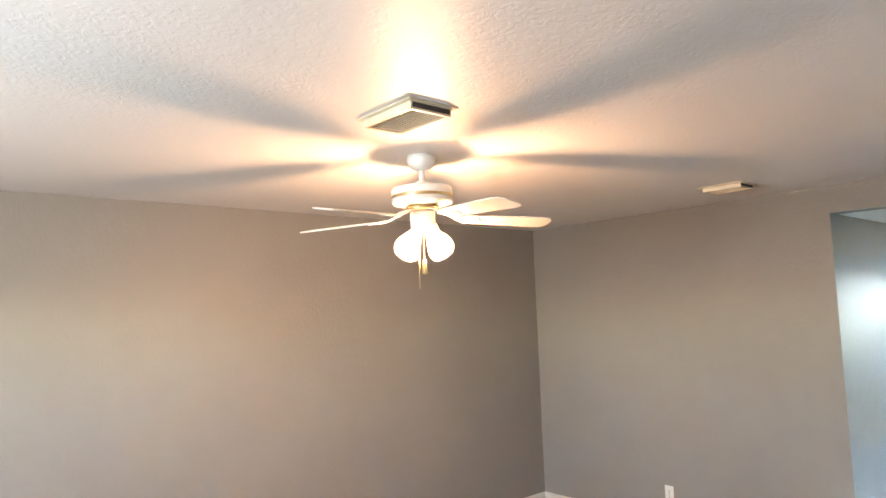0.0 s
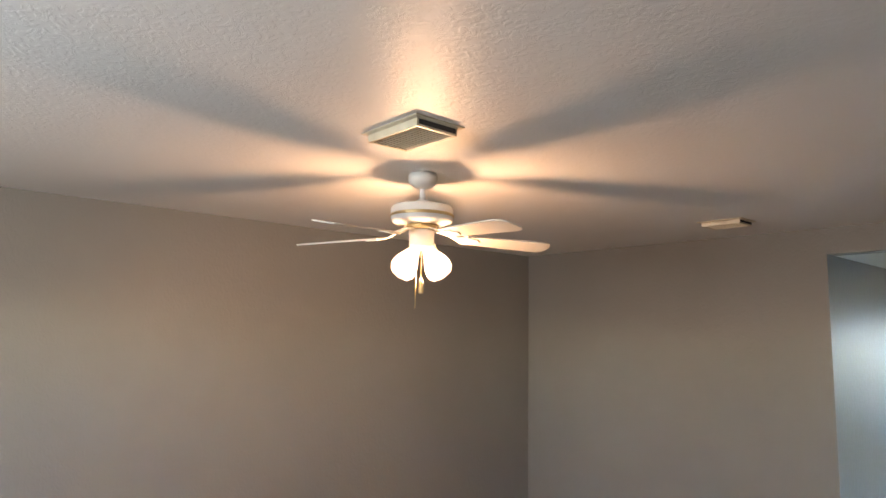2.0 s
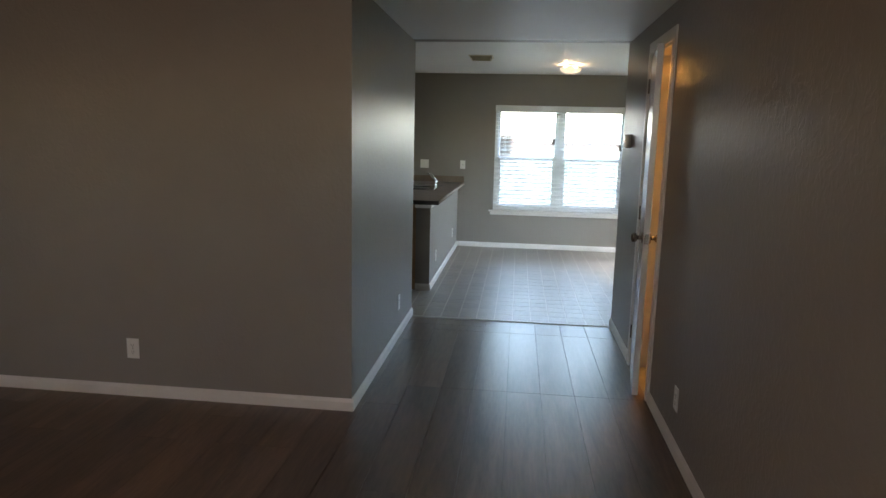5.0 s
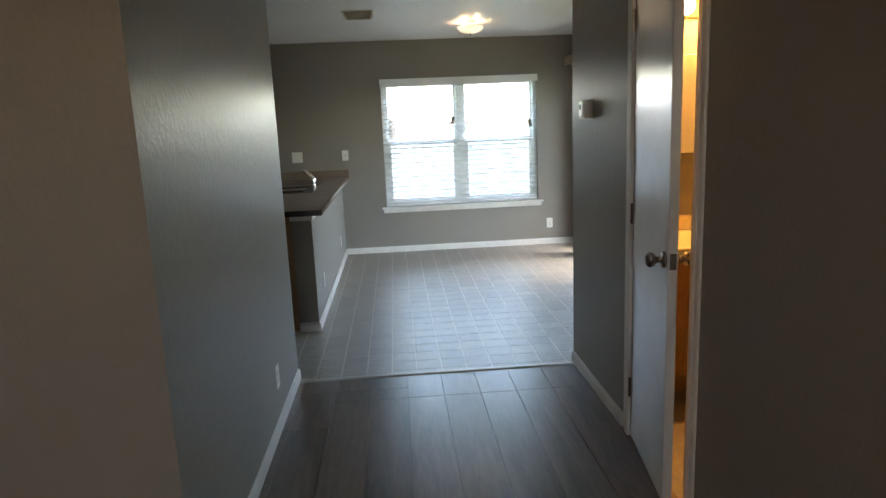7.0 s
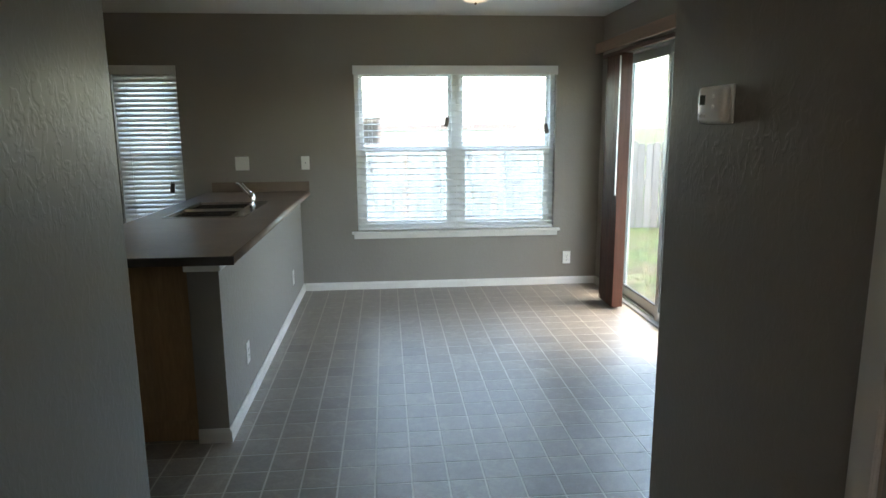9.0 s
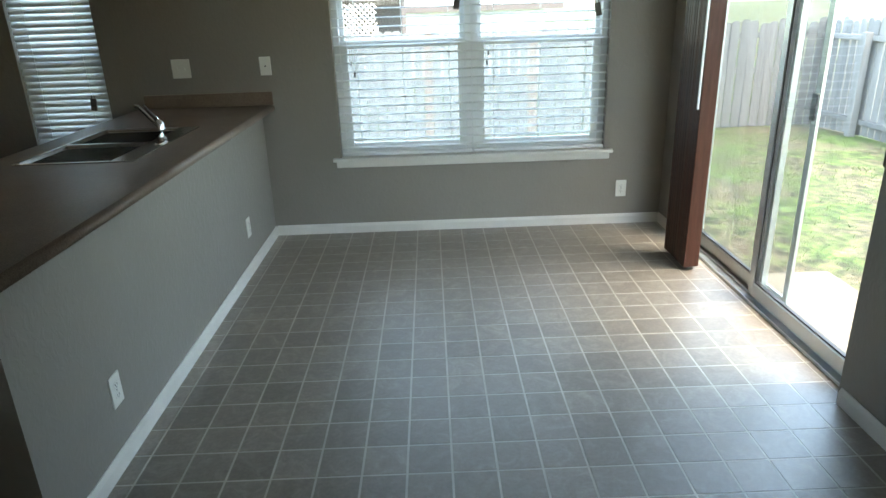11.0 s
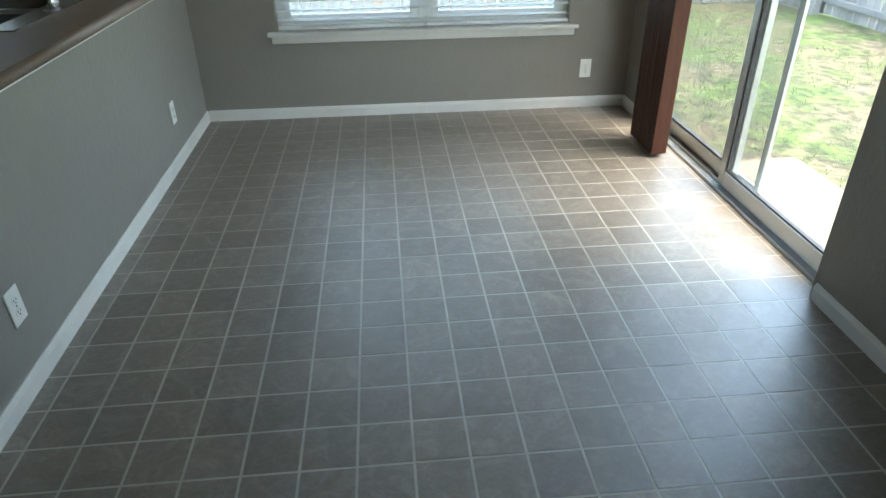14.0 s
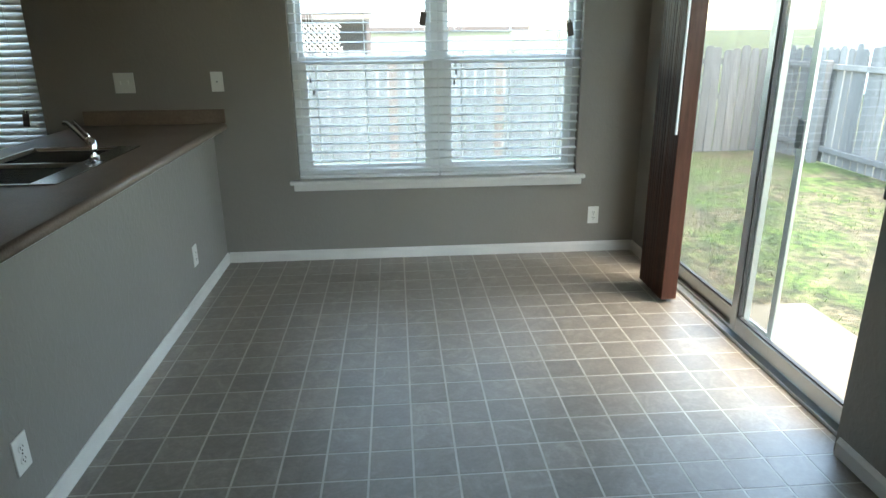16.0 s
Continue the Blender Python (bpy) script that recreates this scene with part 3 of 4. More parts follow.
def glazed_panel(pname, x, y0, y1, z0, z1, stile, rail, label):
    fr = add_sl(pname, boxes((x - 0.016, x + 0.016, y0, y0 + stile, z0, z1), (x - 0.016, x + 0.016, y1 - stile, y1, z0, z1),
                             (x - 0.0155, x + 0.0155, y0 + stile, y1 - stile, z0, z0 + rail), (x - 0.0155, x + 0.0155, y0 + stile, y1 - stile, z1 - rail, z1), bevel=0.003), ALU, None, label)
    add_sl("gasket", boxes((x - 0.010, x + 0.010, y0 + stile, y0 + stile + 0.008, z0 + rail, z1 - rail), (x - 0.010, x + 0.010, y1 - stile - 0.008, y1 - stile, z0 + rail, z1 - rail),
                           (x - 0.010, x + 0.010, y0 + stile + 0.008, y1 - stile - 0.008, z0 + rail, z0 + rail + 0.008)), RUBBER, fr)
    add_sl("pane", boxes((x - 0.003, x + 0.003, y0 + stile, y1 - stile, z0 + rail, z1 - rail)), GLASS, fr, shadow=False)
    return fr


near_panel = glazed_panel("sliding_panel", 2.778, SY0 + 0.03, 2.475, 0.03, SZ1 - 0.036, 0.05, 0.07, "sliding aluminium panel")
glazed_panel("fixed_panel", 2.818, 2.425, SY1 - 0.03, 0.03, SZ1 - 0.036, 0.05, 0.07, "fixed aluminium panel")
scr = add_sl("screen_frame", boxes((2.855, 2.871, SY1 - 0.08, SY1 - 0.04, 0.03, SZ1 - 0.04), (2.855, 2.871, 2.27, 2.31, 0.03, SZ1 - 0.04),
                                   (2.856, 2.870, 2.31, SY1 - 0.08, 0.03, 0.07), (2.856, 2.870, 2.31, SY1 - 0.08, SZ1 - 0.08, SZ1 - 0.04), bevel=0.002), ALU, None, "pale screen door frame outside the glass")
add_sl("screen_mesh", boxes((2.8625, 2.8635, 2.311, SY1 - 0.081, 0.071, SZ1 - 0.081)), DSCREEN, scr, "fine grey insect mesh", shadow=False)
add_sl("screen_latch", boxes((2.842, 2.8545, 2.268, 2.312, 0.94, 1.06), bevel=0.004), BLACKP, scr, "black screen latch")
hd = bmesh.new()
box(hd, 2.7235, 2.7615, SY0 + 0.034, SY0 + 0.062, 0.86, 1.09, 0.006, 2)
box(hd, 2.700, 2.7234, SY0 + 0.036, SY0 + 0.056, 0.90, 1.05, 0.008, 2)
add_sl("handle", hd, BLACKP, near_panel, "black pull handle")

# stacked vertical vanes and their wooden valance
vb = thing("vertical_blind", pose(2.594, 3.012, 0.02), "dark brown wooden vertical blind drawn open into a stack", "blind")
vane0 = None
for i in range(22):
    if vane0 is None:
        bm = bmesh.new()
        box(bm, -0.045, 0.045, -0.0062, 0.0062, 0.0, 1.96, 0.003)
        vane0 = part("vane", bm, BLINDWOOD, vb)
        o = vane0
    else:
        o = new("vane", vane0.data)
        o.parent = vb
    o.location = (random.uniform(-0.002, 0.002), -0.155 + i * 0.0148, random.uniform(0.0, 0.004))
    o.rotation_euler = (0, 0, radians(8 + random.uniform(-1.2, 1.2)))
part("head_track", boxes((-0.02, 0.02, -1.48, 0.36, 1.965, 1.995), bevel=0.003), BLINDWOOD, vb)
part("wand", tube([(-0.055, -0.17, 1.94), (-0.058, -0.172, 0.9)], 0.006, 8), VINYL, vb, "white plastic wand")
val = thing("valance", pose(2.605, 2.455, 2.025), "brown wooden valance board above the patio door", "valance")
part("front_board", boxes((-0.075, -0.06, -0.98, 0.97, 0.0, 0.085), bevel=0.003), VALWOOD, val)
part("top_board", boxes((-0.0595, 0.104, -0.98, 0.97, 0.068, 0.084), bevel=0.002), VALWOOD, val)
part("return_board", boxes((-0.0595, 0.104, -0.98, -0.965, 0.0, 0.0675), bevel=0.002), VALWOOD, val)

# ---- bathroom door and casing ----
dc = thing("door_casing", pose(X_HALL, -1.325, 0), "white painted casing round the bathroom doorway", "door casing", kind="structure")
part("jamb", boxes((0.0, 0.12, -0.29, -0.272, 0, 2.032), bevel=0.002), WHITE, dc)
part("jamb", boxes((0.0, 0.12, 0.287, 0.305, 0, 2.032), bevel=0.002), WHITE, dc)
part("head_jamb", boxes((0.0, 0.12, -0.29, 0.305, 2.032, 2.05), bevel=0.002), WHITE, dc)
for y0, y1 in ((-0.35, -0.28), (0.30, 0.37)):
    bm = boxes((-0.012, -0.0005, y0, y1, 0, 2.045), bevel=0.003)
    box(bm, -0.018, -0.0122, y0 + (0.045 if y0 < 0 else 0) - 0.02 * (y0 < 0) + 0.0, y1 - (0.0 if y0 < 0 else 0.025) - 0.02 * (y0 < 0), 0, 2.045, 0.0025)
    part("side_casing", bm, WHITE, dc)
part("head_casing", boxes((-0.012, -0.0005, -0.35, 0.37, 2.0455, 2.115), bevel=0.003), WHITE, dc)

bd = thing("bathroom_door", pose(X_HALL - 0.008, -1.04, 0, 0, 0, -8.0), "flat white painted interior door standing slightly ajar", "door")
part("door_slab", boxes((0.0, 0.035, -0.555, 0.0, 0.012, 2.027), bevel=0.002), DOORP, bd)
part("latch_plate", boxes((0.006, 0.029, -0.5575, -0.5552, 0.92, 0.98)), KNOBM, bd, "metal latch plate")
for sx, x in ((-1, 0.0), (1, 0.035)):
    prof = [(0.0, 0.066), (0.018, 0.065), (0.026, 0.058), (0.028, 0.048), (0.024, 0.038), (0.013, 0.030), (0.011, 0.010), (0.030, 0.008), (0.032, 0.0), (0, 0.0)]
    bm = lathe(prof, 24, m=pose(x, -0.51, 0.95, 0, 90 * sx, 0))
    part("knob", bm, KNOBM, bd, "round tarnished metal knob", smooth=True)
for z in (0.2, 1.0, 1.8):
    part("hinge", tube([(-0.005, 0.004, z), (-0.005, 0.004, z + 0.09)], 0.006, 8), KNOBM, bd)


# ---- wall plates, thermostat ----
def plate(pos, rz, kind, label, w=0.072, h=0.116):
    """A plate whose face looks along -y before it is turned."""
    p = thing({"outlet": "wall_outlet", "blank": "wall_outlet", "switch": "switch_plate", "jack": "jack_plate"}[kind], pose(*pos, 0, 0, rz), label,
              {"outlet": "outlet", "blank": "outlet", "switch": "switch", "jack": "jack"}[kind], "wall plates")
    part("cover_plate", boxes((-w / 2, w / 2, -0.006, -0.0004, -h / 2, h / 2), bevel=0.0025, seg=2), PLASTIC, p)
    if kind in ("outlet", "blank"):
        for z in (-0.0195, 0.0195):
            r = part("receptacle", lathe([(0, 0.0018), (0.0155, 0.0018), (0.017, 0.0), (0, 0.0)], 20, m=pose(0, -0.0062, z, 90, 0, 0) @ Matrix.Diagonal((1, 0.84, 1, 1))), PLASTIC, p)
            bm = boxes((-0.0075, -0.0052, -0.0086, -0.0079, z - 0.002, z + 0.006), (0.0052, 0.0075, -0.0086, -0.0079, z - 0.002, z + 0.006), (-0.0022, 0.0022, -0.0086, -0.0079, z - 0.0105, z - 0.006))
            part("slots", bm, SLOT, r)
        part("screw", lathe([(0, 0.001), (0.003, 0.0008), (0.0032, 0), (0, 0)], 10, m=pose(0, -0.0061, 0, 90, 0, 0)), STEEL, p)
    elif kind == "switch":
        for x in (-0.023, 0.023):
            bm = bmesh.new()
            box(bm, x - 0.005, x + 0.005, -0.016, -0.0062, -0.011, 0.011, 0.002)
            part("toggle", bm, PLASTIC, p)
    else:
        part("jack", lathe([(0, 0.006), (0.004, 0.006), (0.005, 0.0), (0, 0.0)], 12, m=pose(0, -0.0062, 0, 90, 0, 0)), SLOT, p)
    return p


plate((X_LIV, -4.13, 0.285), 90, "blank", "white duplex outlet plate low on the living room wall")
plate((-1.26, Y_LIV, 0.28), 0, "blank", "white duplex outlet plate low on the living room wall")
plate((0, -0.664, 0.265), 90, "outlet", "white duplex outlet plate low on the hall wall")
plate((X_HALL, -2.265, 0.268), -90, "outlet", "white duplex outlet plate low on the hall wall")
plate((2.432, 3.77, 0.251), 0, "blank", "white duplex outlet plate under the wide window")
plate((PX1, 3.115, 0.274), 90, "outlet", "white duplex outlet plate on the half wall")
plate((PX1, 1.355, 0.274), 90, "outlet", "white duplex outlet plate on the half wall")
plate((-0.455, 3.77, 1.147), 0, "switch", "white double switch plate above the backsplash", 0.118, 0.118)
plate((0.084, 3.77, 1.147), 0, "jack", "white jack plate above the end of the backsplash")

th = thing("thermostat", pose(X_HALL, -0.355, 1.503, 0, 0, -90), "white wall thermostat with a small grey display", "thermostat")
part("backplate", boxes((-0.070, 0.070, -0.008, -0.0005, -0.050, 0.050), bevel=0.003), PLASTIC, th)
part("housing", boxes((-0.066, 0.066, -0.036, -0.0082, -0.048, 0.048), bevel=0.0125, seg=4), PLASTIC, th, smooth=True)
part("display", boxes((-0.050, -0.020, -0.0368, -0.0355, 0.000, 0.026)), mat("grey_display", (0.10, 0.12, 0.10), 0.2), th)
for bx, bz in ((0.020, 0.022), (0.020, -0.006), (-0.045, -0.028), (-0.022, -0.028)):
    part("button", boxes((bx - 0.007, bx + 0.007, -0.038, -0.0355, bz - 0.005, bz + 0.005), bevel=0.002), PLASTIC, th)


# ---- ceiling things ----
def ceiling_vent(x, y, z, sx, sy, n, along, m, label, drop=0.03):
    v = thing("ceiling_vent", pose(x, y, z), label, "vent", "ceiling vents")
    bm = bmesh.new()
    r0 = []
    for cx, cy in ((-1, -1), (1, -1), (1, 1), (-1, 1)):
        r0.append((cx, cy))
    rings = []
    for inset, zz in ((0.0, -0.001), (0.0, -0.005), (0.018, -0.008), (0.020, -drop), (0.030, -drop), (0.030, -0.004)):
        rings.append([bm.verts.new((cx * (sx / 2 - inset), cy * (sy / 2 - inset), zz)) for cx, cy in r0])
    for a, b in zip(rings, rings[1:]):
        for i in range(4):
            bm.faces.new((a[i], a[(i + 1) % 4], b[(i + 1) % 4], b[i]))
    part("frame", bm, m, v)
    # near-black sheet gives the shade behind the slats
    part("backing", boxes((-sx / 2 + 0.024, sx / 2 - 0.024, -sy / 2 + 0.024, sy / 2 - 0.024, -0.003, -0.001)), SLOT, v)
    # solid dark strip paints the shade of the open throw slot along one side
    part("side_shade", boxes((sx / 2 - 0.0195, sx / 2 - 0.0165, -sy / 2 + 0.026, sy / 2 - 0.026, -drop + 0.008, -0.0095)), SLOT, v, "dark strip for the shade in the open side")
    first = None
    span = (sx if along == 'x' else sy) - 0.06
    for i in range(n):
        q = -span / 2 + span * (i + 0.5) / n
        if first is None:
            bm = bmesh.new()
            ln = ((sy if along == 'x' else sx) - 0.06) / 2
            box(bm, -ln, ln, -0.0012, 0.0012, -0.010, 0.010)
            bmesh.ops.transform(bm, matrix=pose(0, 0, 0, -48, 0, 0), verts=bm.verts)
            first = o = part("slat", bm, m, v)
        else:
            o = new("slat", first.data)
            o.parent = v
        o.location = (q, 0, -drop + 0.010) if along == 'x' else (0, q, -drop + 0.010)
        o.rotation_euler = (0, 0, radians(90) if along == 'x' else 0)
    return v


ceiling_vent(-0.2635, -5.2475, Z_LIV, 0.313, 0.215, 10, 'y', CREAM, "cream metal ceiling vent with louvred slats", 0.034)
ceiling_vent(-0.345, -2.70, Z_LIV, 0.275, 0.20, 8, 'y', CREAM, "cream metal ceiling vent with louvred slats", 0.03)
ceiling_vent(0.405, 1.95, Z_DIN, 0.26, 0.30, 8, 'y', CREAM, "cream metal ceiling vent with louvred slats", 0.03)

dl = thing("ceiling_light", pose(1.415, 2.58, Z_DIN), "lit frosted glass bowl light hung close under the ceiling", "ceiling light")
part("canopy", lathe([(0, -0.001), (0.062, -0.001), (0.064, -0.006), (0.052, -0.018), (0.02, -0.024), (0, -0.024)], 32), BRASS, dl, smooth=True)
part("stem", tube([(0, 0, -0.024), (0, 0, -0.108)], 0.005, 10), BRASS, dl)
part("bowl", lathe([(0.122, -0.046), (0.118, -0.062), (0.102, -0.082), (0.072, -0.098), (0.036, -0.106), (0.006, -0.108),
                    (0.006, -0.104), (0.036, -0.102), (0.071, -0.094), (0.099, -0.079), (0.114, -0.061), (0.118, -0.046), (0.122, -0.046)], 40), DOMEM, dl, "glowing frosted glass bowl", True)
part("finial", lathe([(0, -0.124), (0.006, -0.122), (0.009, -0.115), (0.006, -0.1085), (0, -0.1085)], 14), KNOBM, dl, smooth=True)
for x in (-0.062, 0.062):
    part("bulb", lathe([(0, -0.026), (0.016, -0.03), (0.026, -0.046), (0.026, -0.058), (0.014, -0.072), (0, -0.076)], 16, m=pose(x, 0.02, 0)), DOMEBULB, dl, "glowing lamp bulb", True)

# unseen kitchen lamp, assumed from the warm wall there; copies the dining one
copy_thing(dl, pose(-1.5, 1.6, Z_DIN))

# ceiling fan
FX, FY = -0.741, -4.800
fan = thing("ceiling_fan", pose(FX, FY, 0), "white five-blade ceiling fan with lit frosted shades", "ceiling fan")
part("canopy", lathe([(0, 2.4195), (0.062, 2.4195), (0.065, 2.40), (0.060, 2.378), (0.042, 2.360), (0.02, 2.352), (0, 2.352)], 32), FANW, fan, smooth=True)
part("downrod", tube([(0, 0, 2.352), (0, 0, 2.275)], 0.0135, 16), FANW, fan)
part("coupling", lathe([(0, 2.305), (0.024, 2.303), (0.03, 2.292), (0.03, 2.279), (0, 2.279)], 20), FANW, fan)
part("motor_housing", lathe([(0, 2.2785), (0.105, 2.2785), (0.132, 2.272), (0.14, 2.262), (0.14, 2.225), (0.137, 2.208), (0.128, 2.197), (0.09, 2.190), (0, 2.190)], 48), FANW, fan, smooth=True)
part("trim_ring", lathe([(0.1405, 2.236), (0.143, 2.233), (0.143, 2.225), (0.1405, 2.222)], 48), BRASS, fan)
part("flywheel", lathe([(0, 2.1895), (0.07, 2.1895), (0.073, 2.176), (0.06, 2.168), (0, 2.168)], 32), BRASS, fan, smooth=True)
part("switch_housing", lathe([(0, 2.1675), (0.054, 2.1675), (0.057, 2.155), (0.055, 2.098), (0.046, 2.082), (0, 2.078)], 32), FANW, fan, smooth=True)


def blade_mesh():
    bm = bmesh.new()
    pts = [(0.20, -0.048), (0.30, -0.056), (0.45, -0.062), (0.555, -0.066), (0.598, -0.058), (0.615, -0.034), (0.615, 0.034), (0.598, 0.058), (0.555, 0.066), (0.45, 0.062), (0.30, 0.056), (0.20, 0.048), (0.185, 0.03), (0.185, -0.03)]
    lo = [bm.verts.new((x, y, -0.003)) for x, y in pts]
    hi = [bm.verts.new((x, y, 0.003)) for x, y in pts]
    bm.faces.new(lo[::-1])
    bm.faces.new(hi)
    for i in range(len(pts)):
        j = (i + 1) % len(pts)
        bm.faces.new((lo[i], lo[j], hi[j], hi[i]))
    return bm


def iron_mesh():
    bm = bmesh.new()
    pts = [(0.07, -0.018, 0.034), (0.12, -0.014, 0.024), (0.165, -0.02, 0.006), (0.20, -0.042, 0.0), (0.25, -0.034, 0.0), (0.275, 0.0, 0.0),
           (0.25, 0.034, 0.0), (0.20, 0.042, 0.0), (0.165, 0.02, 0.006), (0.12, 0.014, 0.024), (0.07, 0.018, 0.034)]
    lo = [bm.verts.new((x, y, z - 0.008)) for x, y, z in pts]
    hi = [bm.verts.new((x, y, z - 0.0035)) for x, y, z in pts]
    n = len(pts)
    for i in range(n // 2):
        bm.faces.new((lo[i], lo[n - 1 - i], lo[n - 2 - i], lo[i + 1])) if n - 2 - i > i + 1 else bm.faces.new((lo[i], lo[n - 1 - i], lo[i + 1]))
        bm.faces.new((hi[i], hi[i + 1], hi[n - 2 - i], hi[n - 1 - i])) if n - 2 - i > i + 1 else bm.faces.new((hi[i], hi[i + 1], hi[n - 1 - i]))
    for i in range(n):
        j = (i + 1) % n
        bm.faces.new((lo[i], lo[j], hi[j], hi[i]))
    return bm


for k in range(5):
    m = pose(0, 0, 2.142, 0, 0, 66 + 72 * k) @ pose(0, 0, 0, -11, 2.2, 0)
    if k == 0:
        b0 = part("blade", blade_mesh(), BLADE, fan)
        i0 = part("blade_iron", iron_mesh(), FANW, b0)
        bo, io = b0, i0
    else:
        bo = new("blade", b0.data)
        bo.parent = fan
        io = new("blade_iron", i0.data)
        io.parent = bo
    bo.matrix_local = m

for k in range(4):
    a = 6.3 + 90 * k
    m = pose(0, 0, 2.088, 0, 0, a) @ pose(0.03, 0, 0, 0, -40, 0)
    arm = tube([(0.0, 0, 0.005), (0.012, 0, -0.005), (0.018, 0, -0.02)], 0.016, 12)
    bmesh.ops.transform(arm, matrix=pose(0, 0, 2.088, 0, 0, a) @ pose(0.03, 0, 0), verts=arm.verts)
    ar = part("lamp_arm", arm, BRASS, fan)
    prof = [(0.021, -0.010), (0.026, -0.03), (0.038, -0.06), (0.050, -0.09), (0.055, -0.115), (0.053, -0.135), (0.047, -0.148)]
    bm = lathe(prof, 28)
    for v in bm.verts:
        r = math.hypot(v.co.x, v.co.y)
        if v.co.z < -0.14:
            v.co.z += 0.002 * math.cos(7 * math.atan2(v.co.y, v.co.x))
    bmesh.ops.transform(bm, matrix=m, verts=bm.verts)
    sh = part("shade", bm, SHADEM, ar, "glowing frosted tulip shade", True)
bulb_data = bpy.data.lights.new("fan_bulbs", 'POINT')
bulb_data.energy = FAN_BULB
bulb_data.color = (1.0, 0.60, 0.36)
bulb_data.shadow_soft_size = 0.05
bulb = new("fan_bulbs", bulb_data)
bulb.matrix_world = pose(FX - 0.02, FY + 0.02, 1.965)
part("pull_chain", tube([(0.02, -0.015, 2.082), (0.021, -0.016, 1.95)], 0.0018, 6), BRASS, fan)
part("pull_fob", lathe([(0, 1.95), (0.007, 1.945), (0.012, 1.90), (0.011, 1.885), (0, 1.88)], 12, m=pose(0.021, -0.016, 0)), BRASS, fan)
part("pull_chain", tube([(-0.01, -0.02, 2.082), (-0.011, -0.021, 1.82)], 0.0018, 6), BRASS, fan)

# ---- kitchen ----
CT, CB = 0.902, 0.862
pc_ = thing("counter", pose(-0.3, 2.3, CB), "brown speckled laminate bar counter with a rolled front edge", "countertop")
cinv = pc_.matrix_world.inverted()


def add_c(pname, bm, material, parent=pc_, label="", smooth=False):
    bmesh.ops.transform(bm, matrix=cinv, verts=bm.verts)
    return part(pname, bm, material, parent, label, smooth)


SX0, SX1, SYA, SYB = -0.61, -0.105, 2.10, 2.94
CX0, CX1, CY0 = -0.76, 0.118, 0.815
add_c("worktop", boxes((CX0, SX0 + 0.02, CY0, 3.75, CB, CT), (SX1 - 0.02, CX1 - 0.02, CY0, 3.75, CB, CT),
                       (SX0 + 0.02, SX1 - 0.02, CY0, SYA + 0.02, CB, CT), (SX0 + 0.02, SX1 - 0.02, SYB - 0.02, 3.75, CB, CT)), LAMINATE)
edge = bmesh.new()
n = 8
rows = []
for y in (CY0, 3.75):
    rows.append([edge.verts.new((CX1 - 0.02 + 0.02 * math.sin(math.pi * k / n), y, (CT + CB) / 2 + 0.02 * math.cos(math.pi * k / n))) for k in range(n + 1)])
for k in range(n):
    edge.faces.new((rows[0][k], rows[0][k + 1], rows[1][k + 1], rows[1][k]))
edge.faces.new(rows[0])
edge.faces.new(rows[1][::-1])
add_c("rolled_edge", edge, LAMINATE, smooth=True)
add_c("end_edge", boxes((CX0, CX1 - 0.005, CY0 - 0.004, CY0 - 0.0005, CB, CT), bevel=0.001), LAMEDGE, label="dark counter end edge")
bs = thing("backsplash", pose(-0.3, 3.76, CT), "low brown laminate backsplash against the wall", "backsplash")
part("splash_board", boxes((-0.42, 0.41, -0.012, 0.0085, 0.0005, 0.085), bevel=0.003), LAMINATE, bs)

sk = thing("kitchen_sink", pose((SX0 + SX1) / 2, (SYA + SYB) / 2, CT), "stainless steel double-bowl sink set in the counter", "sink")
w2_, d2_ = (SX1 - SX0) / 2, (SYB - SYA) / 2
rim = boxes((-w2_, -w2_ + 0.018, -d2_, d2_, 0.0005, 0.006), (w2_ - 0.10, w2_, -d2_, d2_, 0.0005, 0.006), (-w2_ + 0.018, w2_ - 0.10, -d2_, -d2_ + 0.016, 0.0005, 0.006),
            (-w2_ + 0.018, w2_ - 0.10, d2_ - 0.016, d2_, 0.0005, 0.006), (-w2_ + 0.018, w2_ - 0.10, -0.013, 0.013, 0.0005, 0.006), bevel=0.0018)
part("rim", rim, STEEL, sk)
for y0, y1 in ((-d2_ + 0.016, -0.013), (0.013, d2_ - 0.016)):
    x0, x1 = -w2_ + 0.018, w2_ - 0.10
    bm = bmesh.new()
    rr = []
    for ins, z in ((0.0, 0.004), (0.006, -0.01), (0.012, -0.13), (0.03, -0.155), (0.06, -0.16)):
        rr.append([bm.verts.new(p) for p in ((x0 + ins, y0 + ins, z), (x1 - ins, y0 + ins, z), (x1 - ins, y1 - ins, z), (x0 + ins, y1 - ins, z))])
    for a, b in zip(rr, rr[1:]):
        for i in range(4):
            bm.faces.new((a[i], a[(i + 1) % 4], b[(i + 1) % 4], b[i]))
    bm.faces.new(rr[-1])
    bw = part("bowl", bm, STEEL, sk)
    part("drain", lathe([(0, -0.157), (0.035, -0.157), (0.042, -0.159), (0.042, -0.1598)], 20, m=pose((x0 + x1) / 2, (y0 + y1) / 2, 0)), CHROME, bw, smooth=True)

